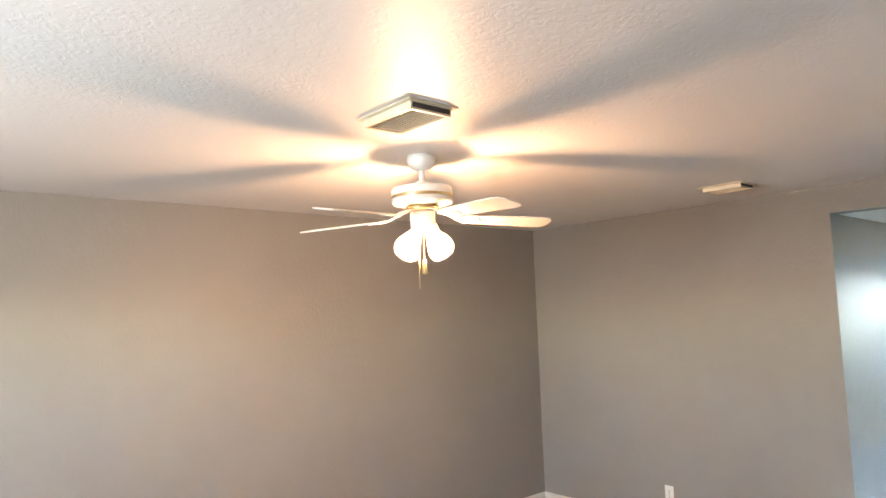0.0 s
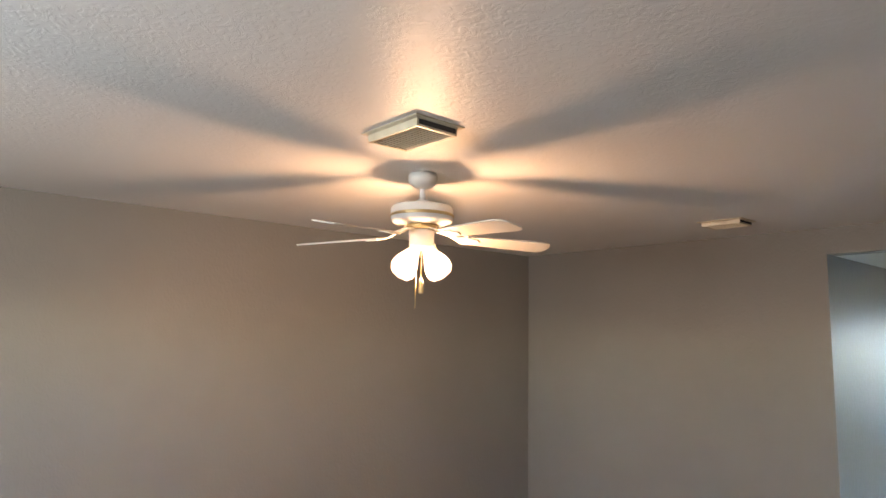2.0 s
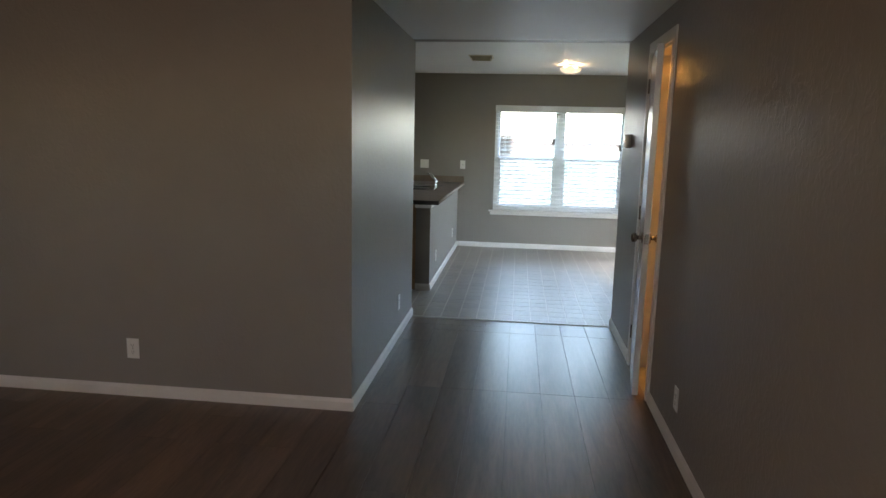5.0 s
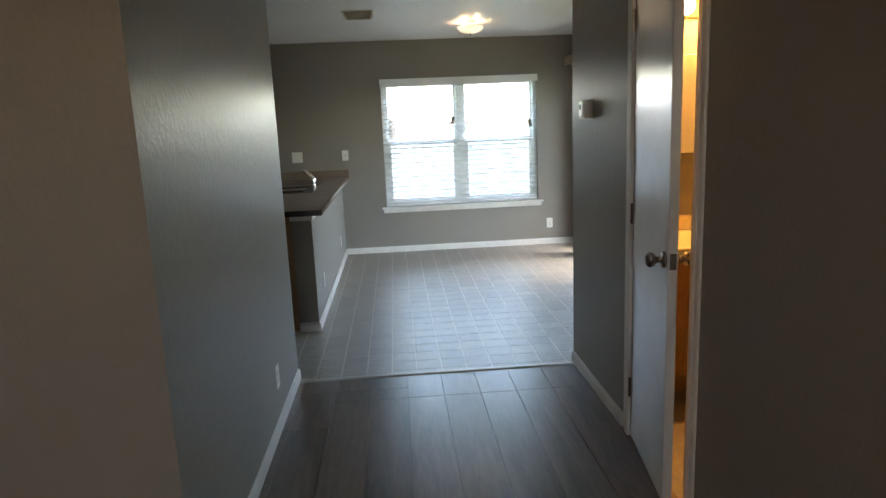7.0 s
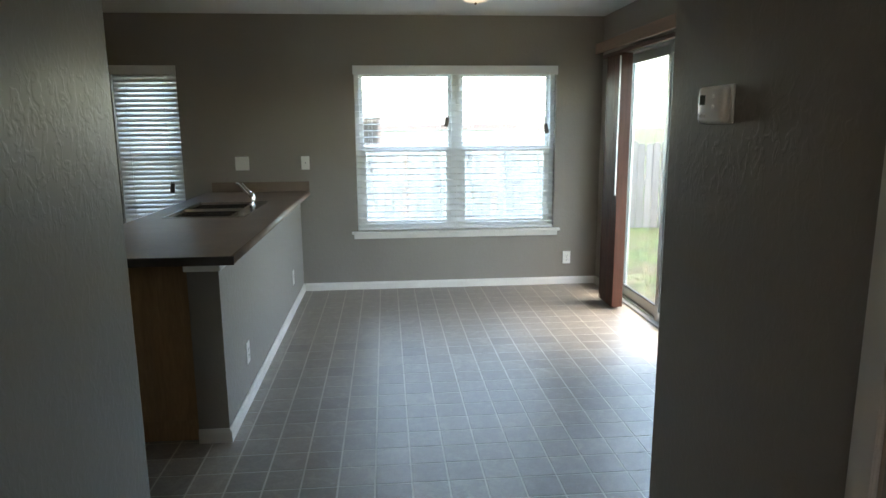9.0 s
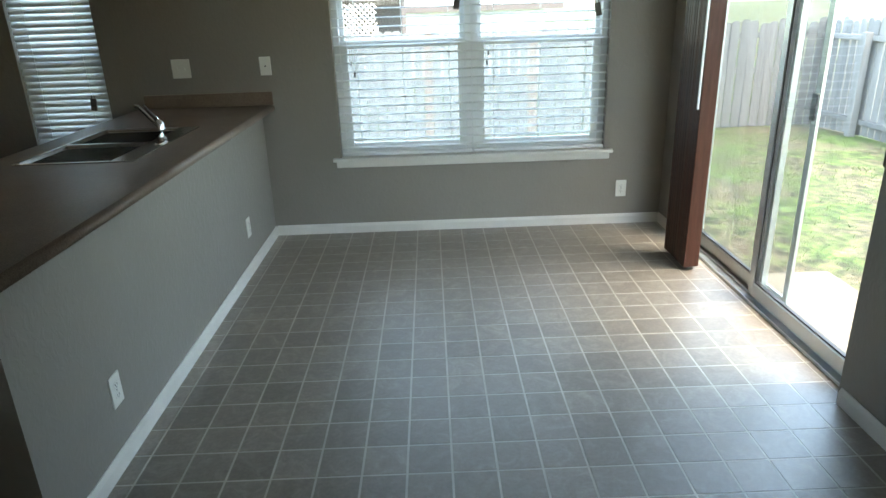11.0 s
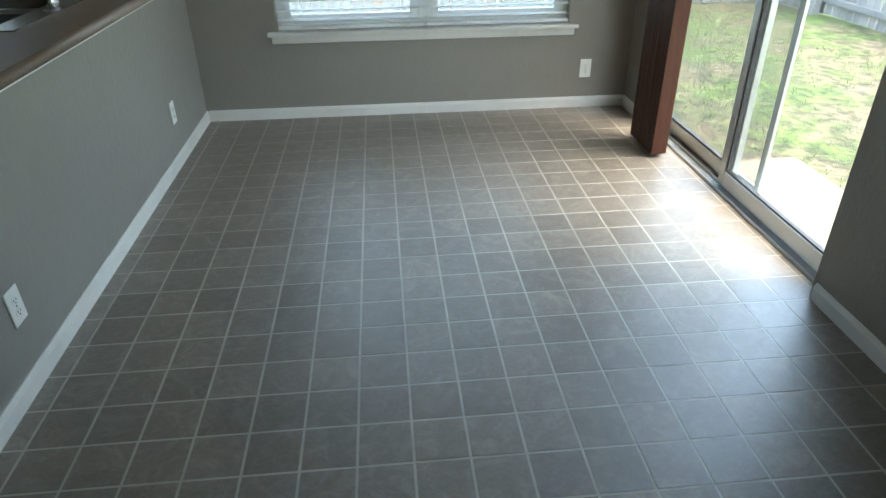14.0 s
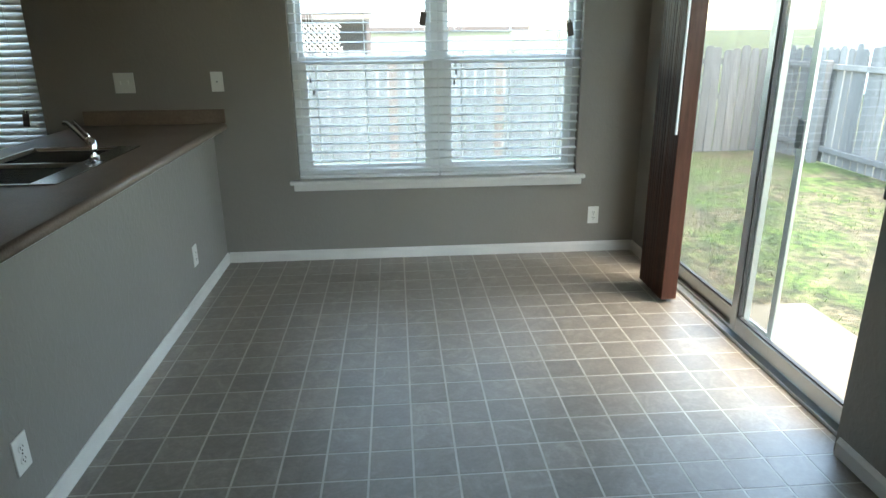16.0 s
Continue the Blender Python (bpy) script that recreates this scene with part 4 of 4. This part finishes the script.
fc = thing("kitchen_faucet", pose(-0.138, 2.505, CT + 0.006), "chrome single-lever kitchen faucet behind the sink", "faucet")
part("deck_plate", lathe([(0, 0.010), (0.022, 0.010), (0.028, 0.004), (0.029, 0.0005), (0, 0.0005)], 24, m=Matrix.Diagonal((0.9, 2.6, 0.7, 1))), STEEL, fc, smooth=True)
part("body", tube([(0.0, 0, 0.002), (0.006, 0, 0.03), (0.008, 0, 0.06), (0.004, 0, 0.088), (-0.006, 0, 0.104)], [0.021, 0.0175, 0.017, 0.0185, 0.013], 16), CHROME, fc, smooth=True)
part("spout", tube([(0.0, 0, 0.075), (-0.03, 0, 0.108), (-0.06, 0, 0.145), (-0.082, 0, 0.170), (-0.091, 0, 0.172), (-0.096, 0, 0.163)], [0.011, 0.0095, 0.009, 0.009, 0.009, 0.009], 12), CHROME, fc, smooth=True)
part("lever", tube([(-0.002, 0, 0.103), (-0.02, 0.008, 0.125), (-0.05, 0.014, 0.158), (-0.062, 0.016, 0.172)], [0.009, 0.006, 0.005, 0.007], 10), CHROME, fc, smooth=True)


def base_cabinet(x0, x1, y0, y1, face, ndoors, label):
    """Base unit with doors and a drawer row; face: '-x' or '+x'."""
    c = thing("base_cabinet", pose((x0 + x1) / 2, (y0 + y1) / 2, 0), label, "cabinet", "kitchen cabinets")
    hx, hy = (x1 - x0) / 2, (y1 - y0) / 2
    s = -1 if face == '-x' else 1
    toe = (-hx + 0.06, hx) if s < 0 else (-hx, hx - 0.06)
    part("body", boxes((-hx, hx, -hy, hy, 0.10, 0.8615)), CABWOOD, c)
    part("toe_kick", boxes((toe[0], toe[1], -hy, hy, 0.0, 0.0995)), CABWOOD, c)
    step = 2 * hy / ndoors
    for i in range(ndoors):
        a, b = -hy + i * step + 0.01, -hy + (i + 1) * step - 0.01
        xf0, xf1 = (hx + 0.0005, hx + 0.019) if s > 0 else (-hx - 0.019, -hx - 0.0005)
        dr = part("door", boxes((xf0, xf1, a, b, 0.12, 0.64), bevel=0.004), CABWOOD, c)
        part("panel", boxes((xf0 - 0.003 if s < 0 else xf1 + 0.0002, xf0 - 0.0002 if s < 0 else xf1 + 0.003, a + 0.05, b - 0.05, 0.17, 0.59), bevel=0.001), CABWOOD, dr)
        part("drawer_front", boxes((xf0, xf1, a, b, 0.66, 0.82), bevel=0.004), CABWOOD, c)
    return c


base_cabinet(-0.70, -0.1175, 0.92, 2.04, '-x', 2, "maple base cabinet with a plain wooden end panel")
base_cabinet(-0.70, -0.1175, 2.96, 3.765, '-x', 2, "maple base cabinet under the bar counter")
sinkcab = thing("sink_cabinet", pose(-0.41, 2.50, 0), "maple sink base cabinet under the double bowl", "cabinet", "kitchen cabinets")
part("body", boxes((-0.30, 0.2985, -0.4585, 0.4585, 0.10, 0.68)), CABWOOD, sinkcab)
part("toe_kick", boxes((-0.24, 0.2985, -0.4585, 0.4585, 0.0, 0.0995)), CABWOOD, sinkcab)
part("side_rail", boxes((-0.30, -0.27, -0.4585, 0.4585, 0.6805, 0.8615)), CABWOOD, sinkcab)
for y0, y1 in ((-0.45, -0.005), (0.005, 0.45)):
    part("door", boxes((-0.319, -0.3005, y0, y1, 0.12, 0.66), bevel=0.004), CABWOOD, sinkcab)

base_cabinet(-2.3995, -1.80, 2.05, 3.765, '+x', 3, "maple base cabinet along the kitchen wall")
kc = thing("counter", pose(-2.09, 2.9, CB), "brown laminate counter along the kitchen wall", "countertop")
part("worktop", boxes((-0.3095, 0.34, -0.87, 0.868, 0.0, 0.04), bevel=0.006, seg=2), LAMINATE, kc)
part("splash_board", boxes((-0.3095, 0.33, 0.849, 0.8685, 0.0405, 0.13), bevel=0.003), LAMINATE, kc)
part("side_splash", boxes((-0.3095, -0.29, -0.87, 0.8485, 0.0405, 0.13), bevel=0.003), LAMINATE, kc)
uc = thing("upper_cabinet", pose(-2.24, 3.0, 1.34), "maple upper wall cabinet with closed doors", "cabinet", "kitchen cabinets")
part("body", boxes((-0.1595, 0.15, -0.76, 0.768, 0.0, 0.76)), CABWOOD, uc)
for i in range(3):
    a, b = -0.755 + i * 0.508, -0.255 + i * 0.508
    d = part("door", boxes((0.1505, 0.169, a, b, 0.01, 0.75), bevel=0.004), CABWOOD, uc)
    part("panel", boxes((0.1692, 0.172, a + 0.05, b - 0.05, 0.06, 0.70), bevel=0.001), CABWOOD, d)

# ---- bathroom seen through the door gap ----
vn = thing("bathroom_vanity", pose(2.35, W0 - 0.25, 0), "oak bathroom vanity with a cream top and backsplash", "vanity")
part("cabinet", boxes((-0.45, 0.45, -0.23, 0.2495, 0.09, 0.76)), BATHWOOD, vn)
part("toe_kick", boxes((-0.45, 0.45, -0.17, 0.2495, 0.0, 0.0895)), BATHWOOD, vn)
for a, b in ((-0.43, -0.01), (0.01, 0.43)):
    part("door", boxes((a, b, -0.249, -0.2305, 0.12, 0.72), bevel=0.004), BATHWOOD, vn)
part("top", boxes((-0.47, 0.47, -0.26, 0.2495, 0.7605, 0.80), bevel=0.008, seg=2), CREAM, vn)
part("backsplash", boxes((-0.47, 0.47, 0.228, 0.2495, 0.8005, 0.89), bevel=0.004), CREAM, vn)
mc = thing("medicine_cabinet", pose(2.22, W0, 1.25), "pale framed medicine cabinet on the bathroom wall", "cabinet")
part("body", boxes((-0.21, 0.21, -0.05, -0.0005, 0.0, 0.52), bevel=0.003), WHITE, mc)
part("door", boxes((-0.215, 0.215, -0.064, -0.0505, -0.005, 0.525), bevel=0.003), WHITE, mc)
vl = thing("vanity_light", pose(2.42, W0, 2.02), "brass vanity light bar with lit globe bulbs", "wall light")
part("bar", boxes((-0.30, 0.30, -0.04, -0.0005, -0.05, 0.05), bevel=0.005), BRASS, vl)
for x in (-0.2, 0.0, 0.2):
    part("bulb", lathe([(0, -0.14), (0.025, -0.133), (0.043, -0.11), (0.047, -0.09), (0.038, -0.062), (0.018, -0.045), (0, -0.042)], 20, m=pose(x, 0, 0, -90, 0, 0)), BULBM, vl, "glowing globe bulb", True)

# ---- yard ----
def ground_z(x, y):
    d = max(x - 2.9, y - 3.93, 0.0)
    return -0.13 - 0.24 * min(d / 5.0, 1.0)


gb_ = bmesh.new()
xs = [-400, -100, -30, -15, -8] + [-6 + 0.4 * i for i in range(48)] + [15, 20, 30, 100, 400]
ys = [-400, -100, -30, -12] + [-10 + 0.5 * i for i in range(46)] + [14, 18, 30, 100, 400]
gv = [[gb_.verts.new((x, y, ground_z(x, y) + 0.015 * noise.noise((x * 1.3, y * 1.3, 0)))) for y in ys] for x in xs]
for i in range(len(xs) - 1):
    for j in range(len(ys) - 1):
        if -2.8 < (xs[i] + xs[i + 1]) / 2 < 2.6 and -8.5 < (ys[j] + ys[j + 1]) / 2 < 3.5:
            continue
        gb_.faces.new((gv[i][j], gv[i + 1][j], gv[i + 1][j + 1], gv[i][j + 1]))
fixed(part("ground", gb_, LAWN, smooth=True), "patchy green lawn with bare brown spots", "lawn")

gr = bmesh.new()
rng = random.Random(4)
for i in range(24000):
    x, y = rng.uniform(-2.0, 6.8), rng.uniform(-1.0, 9.1)
    if x < 3.0 and y < 4.1:
        continue
    if x < 3.6 and y < 3.15:
        continue
    if noise.noise((x * 0.6, y * 0.6, 3.0)) > 0.12 and rng.random() < 0.8:
        continue
    z = ground_z(x, y)
    a, h, lean = rng.uniform(0, 6.28), rng.uniform(0.012, 0.035), rng.uniform(-0.03, 0.03)
    dx, dy = 0.004 * math.cos(a), 0.004 * math.sin(a)
    gr.faces.new((gr.verts.new((x - dx, y - dy, z - 0.01)), gr.verts.new((x + dx, y + dy, z - 0.01)), gr.verts.new((x + lean, y + lean * math.sin(a), z + h))))
BLADEG = mat("grass_blade", (0.12, 0.19, 0.05), 0.8)
tagged(part("grass", gr, BLADEG), "short uneven grass blades in the yard", "grass", kind="stuff")

pt_ = thing("patio_slab", pose(3.2, 1.6, -0.12), "pale concrete patio slab outside the sliding door", "patio", kind="structure")
part("slab", boxes((-0.295, 0.30, -2.2, 1.41, -0.08, 0.02), bevel=0.012, seg=2), CONCRETE, pt_)

FXR, FYB = 6.85, 9.2


def fence(name, run, horizontal_axis, fixed_at, rails_inside, label):
    a0, a1 = run
    f0 = thing(name, pose(0, 0, 0), label, "fence")
    rng = random.Random(len(label))
    protos = []
    for k in range(4):
        bm = bmesh.new()
        h = 1.47 + 0.02 * k
        w = 0.061
        outline = [(-w, 0), (w, 0), (w, h - 0.03), (w - 0.025, h), (-w + 0.025, h), (-w, h - 0.03)]
        lo = [bm.verts.new((x, -0.008, z)) for x, z in outline]
        hi = [bm.verts.new((x, 0.008, z)) for x, z in outline]
        bm.faces.new(lo)
        bm.faces.new(hi[::-1])
        for i in range(6):
            bm.faces.new((lo[i], hi[i], hi[(i + 1) % 6], lo[(i + 1) % 6]))
        me = bpy.data.meshes.new("picket")
        bmesh.ops.recalc_face_normals(bm, faces=bm.faces)
        bm.to_mesh(me)
        bm.free()
        me.materials.append(FENCEW)
        protos.append(me)
    newer = protos[1].copy()
    newer.materials.clear()
    newer.materials.append(FENCER)
    q, i = a0, 0
    while q < a1:
        near = horizontal_axis == 'x' and (1.05 < q < 1.22 or 2.55 < q < 2.72)
        o = new("picket", newer if near else protos[rng.randrange(4)])
        o.parent = f0
        z = ground_z(q, fixed_at) if horizontal_axis == 'x' else ground_z(fixed_at, q)
        o.location = (q, fixed_at, z + 0.01) if horizontal_axis == 'x' else (fixed_at, q, z + 0.01)
        o.rotation_euler = (radians(rng.uniform(-0.5, 0.5)), radians(rng.uniform(-0.6, 0.6)), radians(rng.uniform(-2, 2) + (90 if horizontal_axis == 'y' else 0)))
        q += 0.139
    s = -1 if rails_inside else 1
    for zr in ((0.22, 0.78, 1.28) if horizontal_axis == 'x' else (0.20, 1.26)):
        zz = -0.37 + zr
        e0, e1 = fixed_at + s * 0.012, fixed_at + s * 0.055
        lo_, hi_ = min(e0, e1), max(e0, e1)
        bm = boxes((a0, a1, lo_, hi_, zz, zz + 0.085), bevel=0.004) if horizontal_axis == 'x' else boxes((lo_, hi_, a0, a1, zz, zz + 0.07), bevel=0.004)
        part("rail", bm, FENCEW, f0)
    q = a0 + 0.6
    while q < a1:
        e0, e1 = fixed_at + s * 0.056, fixed_at + s * 0.15
        lo_, hi_ = min(e0, e1), max(e0, e1)
        bm = boxes((q, q + 0.095, lo_, hi_, -0.6, 1.0), bevel=0.005) if horizontal_axis == 'x' else boxes((lo_, hi_, q, q + 0.095, -0.6, 1.0), bevel=0.005)
        part("post", bm, FENCEW, f0)
        q += 2.1


fence("wooden_fence", (-3.2, 6.85), 'x', FYB, False, "weathered grey wooden picket fence at the back of the yard")
fence("wooden_fence", (-1.0, 9.15), 'y', FXR, True, "weathered grey wooden fence with rails and posts towards the yard")

# neighbours beyond the fences
nh = thing("neighbour_house", pose(-1.0, 17.5, -0.4), "neighbouring house with a pale wall, low roof and latticed porch", "house")
part("wall", boxes((-5.0, 5.2, 0.0, 5.0, 0.0, 1.85)), SIDING, nh)
rb = bmesh.new()
rv = [rb.verts.new(p) for p in ((-5.4, -0.5, 1.85), (5.6, -0.5, 1.85), (5.6, 5.5, 1.85), (-5.4, 5.5, 1.85), (-5.4, 2.5, 2.75), (5.6, 2.5, 2.75))]
for q in ((0, 1, 5, 4), (2, 3, 4, 5), (0, 4, 3), (1, 2, 5), (0, 3, 2, 1)):
    rb.faces.new([rv[i] for i in q])
SHING = mat("pale_shingle", (0.70, 0.70, 0.69), 0.9)
part("roof", rb, SHING, nh)
part("fascia", boxes((-5.4, 5.6, -0.54, -0.5005, 1.76, 1.9)), ROOFM, nh)
pch = thing("lattice_porch", pose(-0.6, 13.2, -0.4), "porch with pale diagonal lattice before a dark sheet for its shade, beyond the fence", "porch")
# dark sheet puts the porch's inner shade into colour
part("porch_shade", boxes((-1.1, 1.25, 0.3, 0.36, 0.0, 2.05)), DARKV, pch)
part("beam", boxes((-1.2, 1.35, -0.05, 0.2, 2.0505, 2.16)), ROOFM, pch)
for x in (-1.15, 1.22):
    part("post", boxes((x, x + 0.08, 0.0, 0.08, 0.0, 2.05)), ROOFM, pch)
for xa, xb in ((-1.05, -0.75), (-0.35, 0.75)):
    bm = bmesh.new()
    k = -2.2
    while k < xb - xa:
        for s in (1, -1):
            pts = []
            for tt in range(23):
                z = tt * 0.09
                x = xa + k + z if s > 0 else xb - k - z
                if xa <= x <= xb:
                    pts.append((x, z))
            if len(pts) > 1:
                (x0, z0), (x1, z1) = pts[0], pts[-1]
                tube([(x0, 0.03 * s, z0), (x1, 0.03 * s, z1)], 0.018, 4, bm)
        k += 0.11
    part("lattice", bm, LATT, pch)

eh = thing("neighbour_house", pose(14, 12, -0.4), "pale two-storey neighbouring house with bluish windows", "house")
part("wall", boxes((0, 6, -6, 6, 0, 5.2)), SIDING, eh)
part("roof", boxes((-0.4, 6.4, -6.4, 6.4, 5.2005, 5.5), bevel=0.05), SHING, eh)
for y in (-4, -1.5, 1.5, 4):
    for z in (1.9, 3.7):
        wn_ = part("window", boxes((-0.05, -0.001, y - 0.55, y + 0.55, z - 0.1, z + 1.0), bevel=0.01), VINYL, eh)
        part("pane", boxes((-0.06, -0.0505, y - 0.48, y + 0.48, z - 0.03, z + 0.93)), DARKGL, wn_)


def bare_tree(x, y, z, seed):
    t_ = thing("bare_tree", pose(x, y, z), "bare grey-barked tree beyond the fence", "tree")
    rg = random.Random(seed)
    trunk = tube([(0, 0, 0), (0.05, 0.02, 0.9), (0.1, -0.05, 1.8), (0.2, 0.0, 2.6)], [0.16, 0.13, 0.115, 0.09], 10)
    part("trunk", trunk, BARK, t_, smooth=True)
    limbs = bmesh.new()

    def grow(p, d, ln, r, depth):
        q = p + d * ln
        mid = (p + q) / 2 + Vector((rg.uniform(-1, 1), rg.uniform(-1, 1), rg.uniform(-1, 1))) * ln * 0.07
        tube([p, mid, q], [r, r * 0.85, r * 0.65], 6, limbs)
        if depth:
            for _ in range(3):
                nd = (d + Vector((rg.uniform(-1, 1), rg.uniform(-1, 1), rg.uniform(-0.3, 0.8))) * 0.75).normalized()
                grow(q, nd, ln * rg.uniform(0.55, 0.8), r * 0.6, depth - 1)

    for d in ((-0.5, 0.2, 0.8), (0.5, 0.3, 0.7), (0.1, -0.6, 0.8)):
        grow(Vector((0.2, 0, 2.55)), Vector(d).normalized(), 1.1, 0.06, 4)
    part("limbs", limbs, BARK, t_)


bare_tree(8.6, 8.4, -0.4, 7)

# ---- floor pieces ----
PW, PL = 0.2, 1.22
GAP = 0.0006
rng = random.Random(11)
meshes = {}


def plank(x0, x1, y0, y1):
    key = (round(x1 - x0, 3), round(y1 - y0, 3))
    if key not in meshes:
        hx, hy = key[0] / 2 - GAP, key[1] / 2 - GAP
        bm = bmesh.new()
        c = 0.0005
        top = [bm.verts.new((sx * (hx - c), sy * (hy - c), 0.0)) for sx, sy in ((-1, -1), (1, -1), (1, 1), (-1, 1))]
        mid = [bm.verts.new((sx * hx, sy * hy, -0.0010)) for sx, sy in ((-1, -1), (1, -1), (1, 1), (-1, 1))]
        bot = [bm.verts.new((sx * hx, sy * hy, -0.0058)) for sx, sy in ((-1, -1), (1, -1), (1, 1), (-1, 1))]
        bm.faces.new(top)
        for a, b in ((top, mid), (mid, bot)):
            for i in range(4):
                bm.faces.new((a[i], b[i], b[(i + 1) % 4], a[(i + 1) % 4]))
        me = bpy.data.meshes.new("plank")
        bmesh.ops.recalc_face_normals(bm, faces=bm.faces)
        bm.to_mesh(me)
        bm.free()
        me.materials.append(PLANK)
        meshes[key] = me
    o = new("plank", meshes[key])
    o.parent = floor_living
    o.location = ((x0 + x1) / 2, (y0 + y1) / 2, 0)


k = -16
while True:
    x0, x1 = 0.443 + k * PW, 0.443 + (k + 1) * PW
    if x0 >= X_HALL - 0.01:
        break
    x0, x1 = max(x0, X_LIV + 0.002), min(x1, X_HALL - 0.002)
    if x1 > x0 + 0.01:
        joint = -1.645 if x1 > 0.3 else -1.645 - rng.choice((0.3, 0.61, 0.9))
        rows = [joint + j * PL for j in range(-7, 3)]
        hall_rows = [v for v in rows if v < -0.4] + ([-0.282] if x1 < 0.7 else [])
        if x0 >= 0.0:
            runs = [(x0, x1, Y_BACK + 0.002, Y_STRIP - 0.002, hall_rows)]
        elif x1 > 0.004:
            runs = [(x0, x1, Y_BACK + 0.002, Y_LIV - 0.002, rows), (0.002, x1, Y_LIV - 0.002, Y_STRIP - 0.002, hall_rows)]
        else:
            runs = [(x0, x1, Y_BACK + 0.002, Y_LIV - 0.002, rows)]
        for xa, xb, start, end, marks in runs:
            cuts = [start] + [v for v in marks if start + 0.05 < v < end - 0.05] + [end]
            for a, b in zip(cuts, cuts[1:]):
                plank(xa, xb, a, b)
    k += 1

TS, TX, TY = 0.1524, 0.0993, 0.1334
bm = bmesh.new()
hs, ch = TS / 2 - 0.0036, 0.0005
sq = ((-1, -1), (1, -1), (1, 1), (-1, 1))
top = [bm.verts.new((a * (hs - ch), b * (hs - ch), 0.0)) for a, b in sq]
mid = [bm.verts.new((a * hs, b * hs, -0.0009)) for a, b in sq]
bm.faces.new(top)
for i in range(4):
    bm.faces.new((top[i], mid[i], mid[(i + 1) % 4], top[(i + 1) % 4]))
tile_mesh = bpy.data.meshes.new("tile")
bm.to_mesh(tile_mesh)
bm.free()
tile_mesh.materials.append(TILE)
rest_v, rest_f = [], []
for i in range(-18, 20):
    for j in range(-2, 26):
        x0, x1 = TX + i * TS, TX + (i + 1) * TS
        y0, y1 = TY + j * TS, TY + (j + 1) * TS
        x0, x1, y0, y1 = max(x0, -2.4), min(x1, X_DIN), max(y0, Y_STRIP if -0.05 < x0 and x1 < X_HALL else Y_END), min(y1, 3.77)
        if x1 - x0 < 0.012 or y1 - y0 < 0.012:
            continue
        if x0 > 0.0 and y1 < 2.4:
            o = new("tile", tile_mesh)
            o.parent = floor_dining
            o.location = ((x0 + x1) / 2, (y0 + y1) / 2, 0)
            o.scale = ((x1 - x0) / TS, (y1 - y0) / TS, 1)
        else:
            n0 = len(rest_v)
            g = 0.0036
            for zz, e in ((0.0, g + 0.0005), (-0.0009, g)):
                rest_v += [(x0 + e, y0 + e, zz), (x1 - e, y0 + e, zz), (x1 - e, y1 - e, zz), (x0 + e, y1 - e, zz)]
            rest_f.append((n0, n0 + 1, n0 + 2, n0 + 3))
            rest_f += [(n0 + q, n0 + 4 + q, n0 + 4 + (q + 1) % 4, n0 + (q + 1) % 4) for q in range(4)]
me = bpy.data.meshes.new("far_tiles")
me.from_pydata(rest_v, [], rest_f)
me.materials.append(TILE)
far = new("far_tiles", me)
far.parent = floor_dining
tagged(far, "grey-brown square floor tiles farther off", kind="stuff")
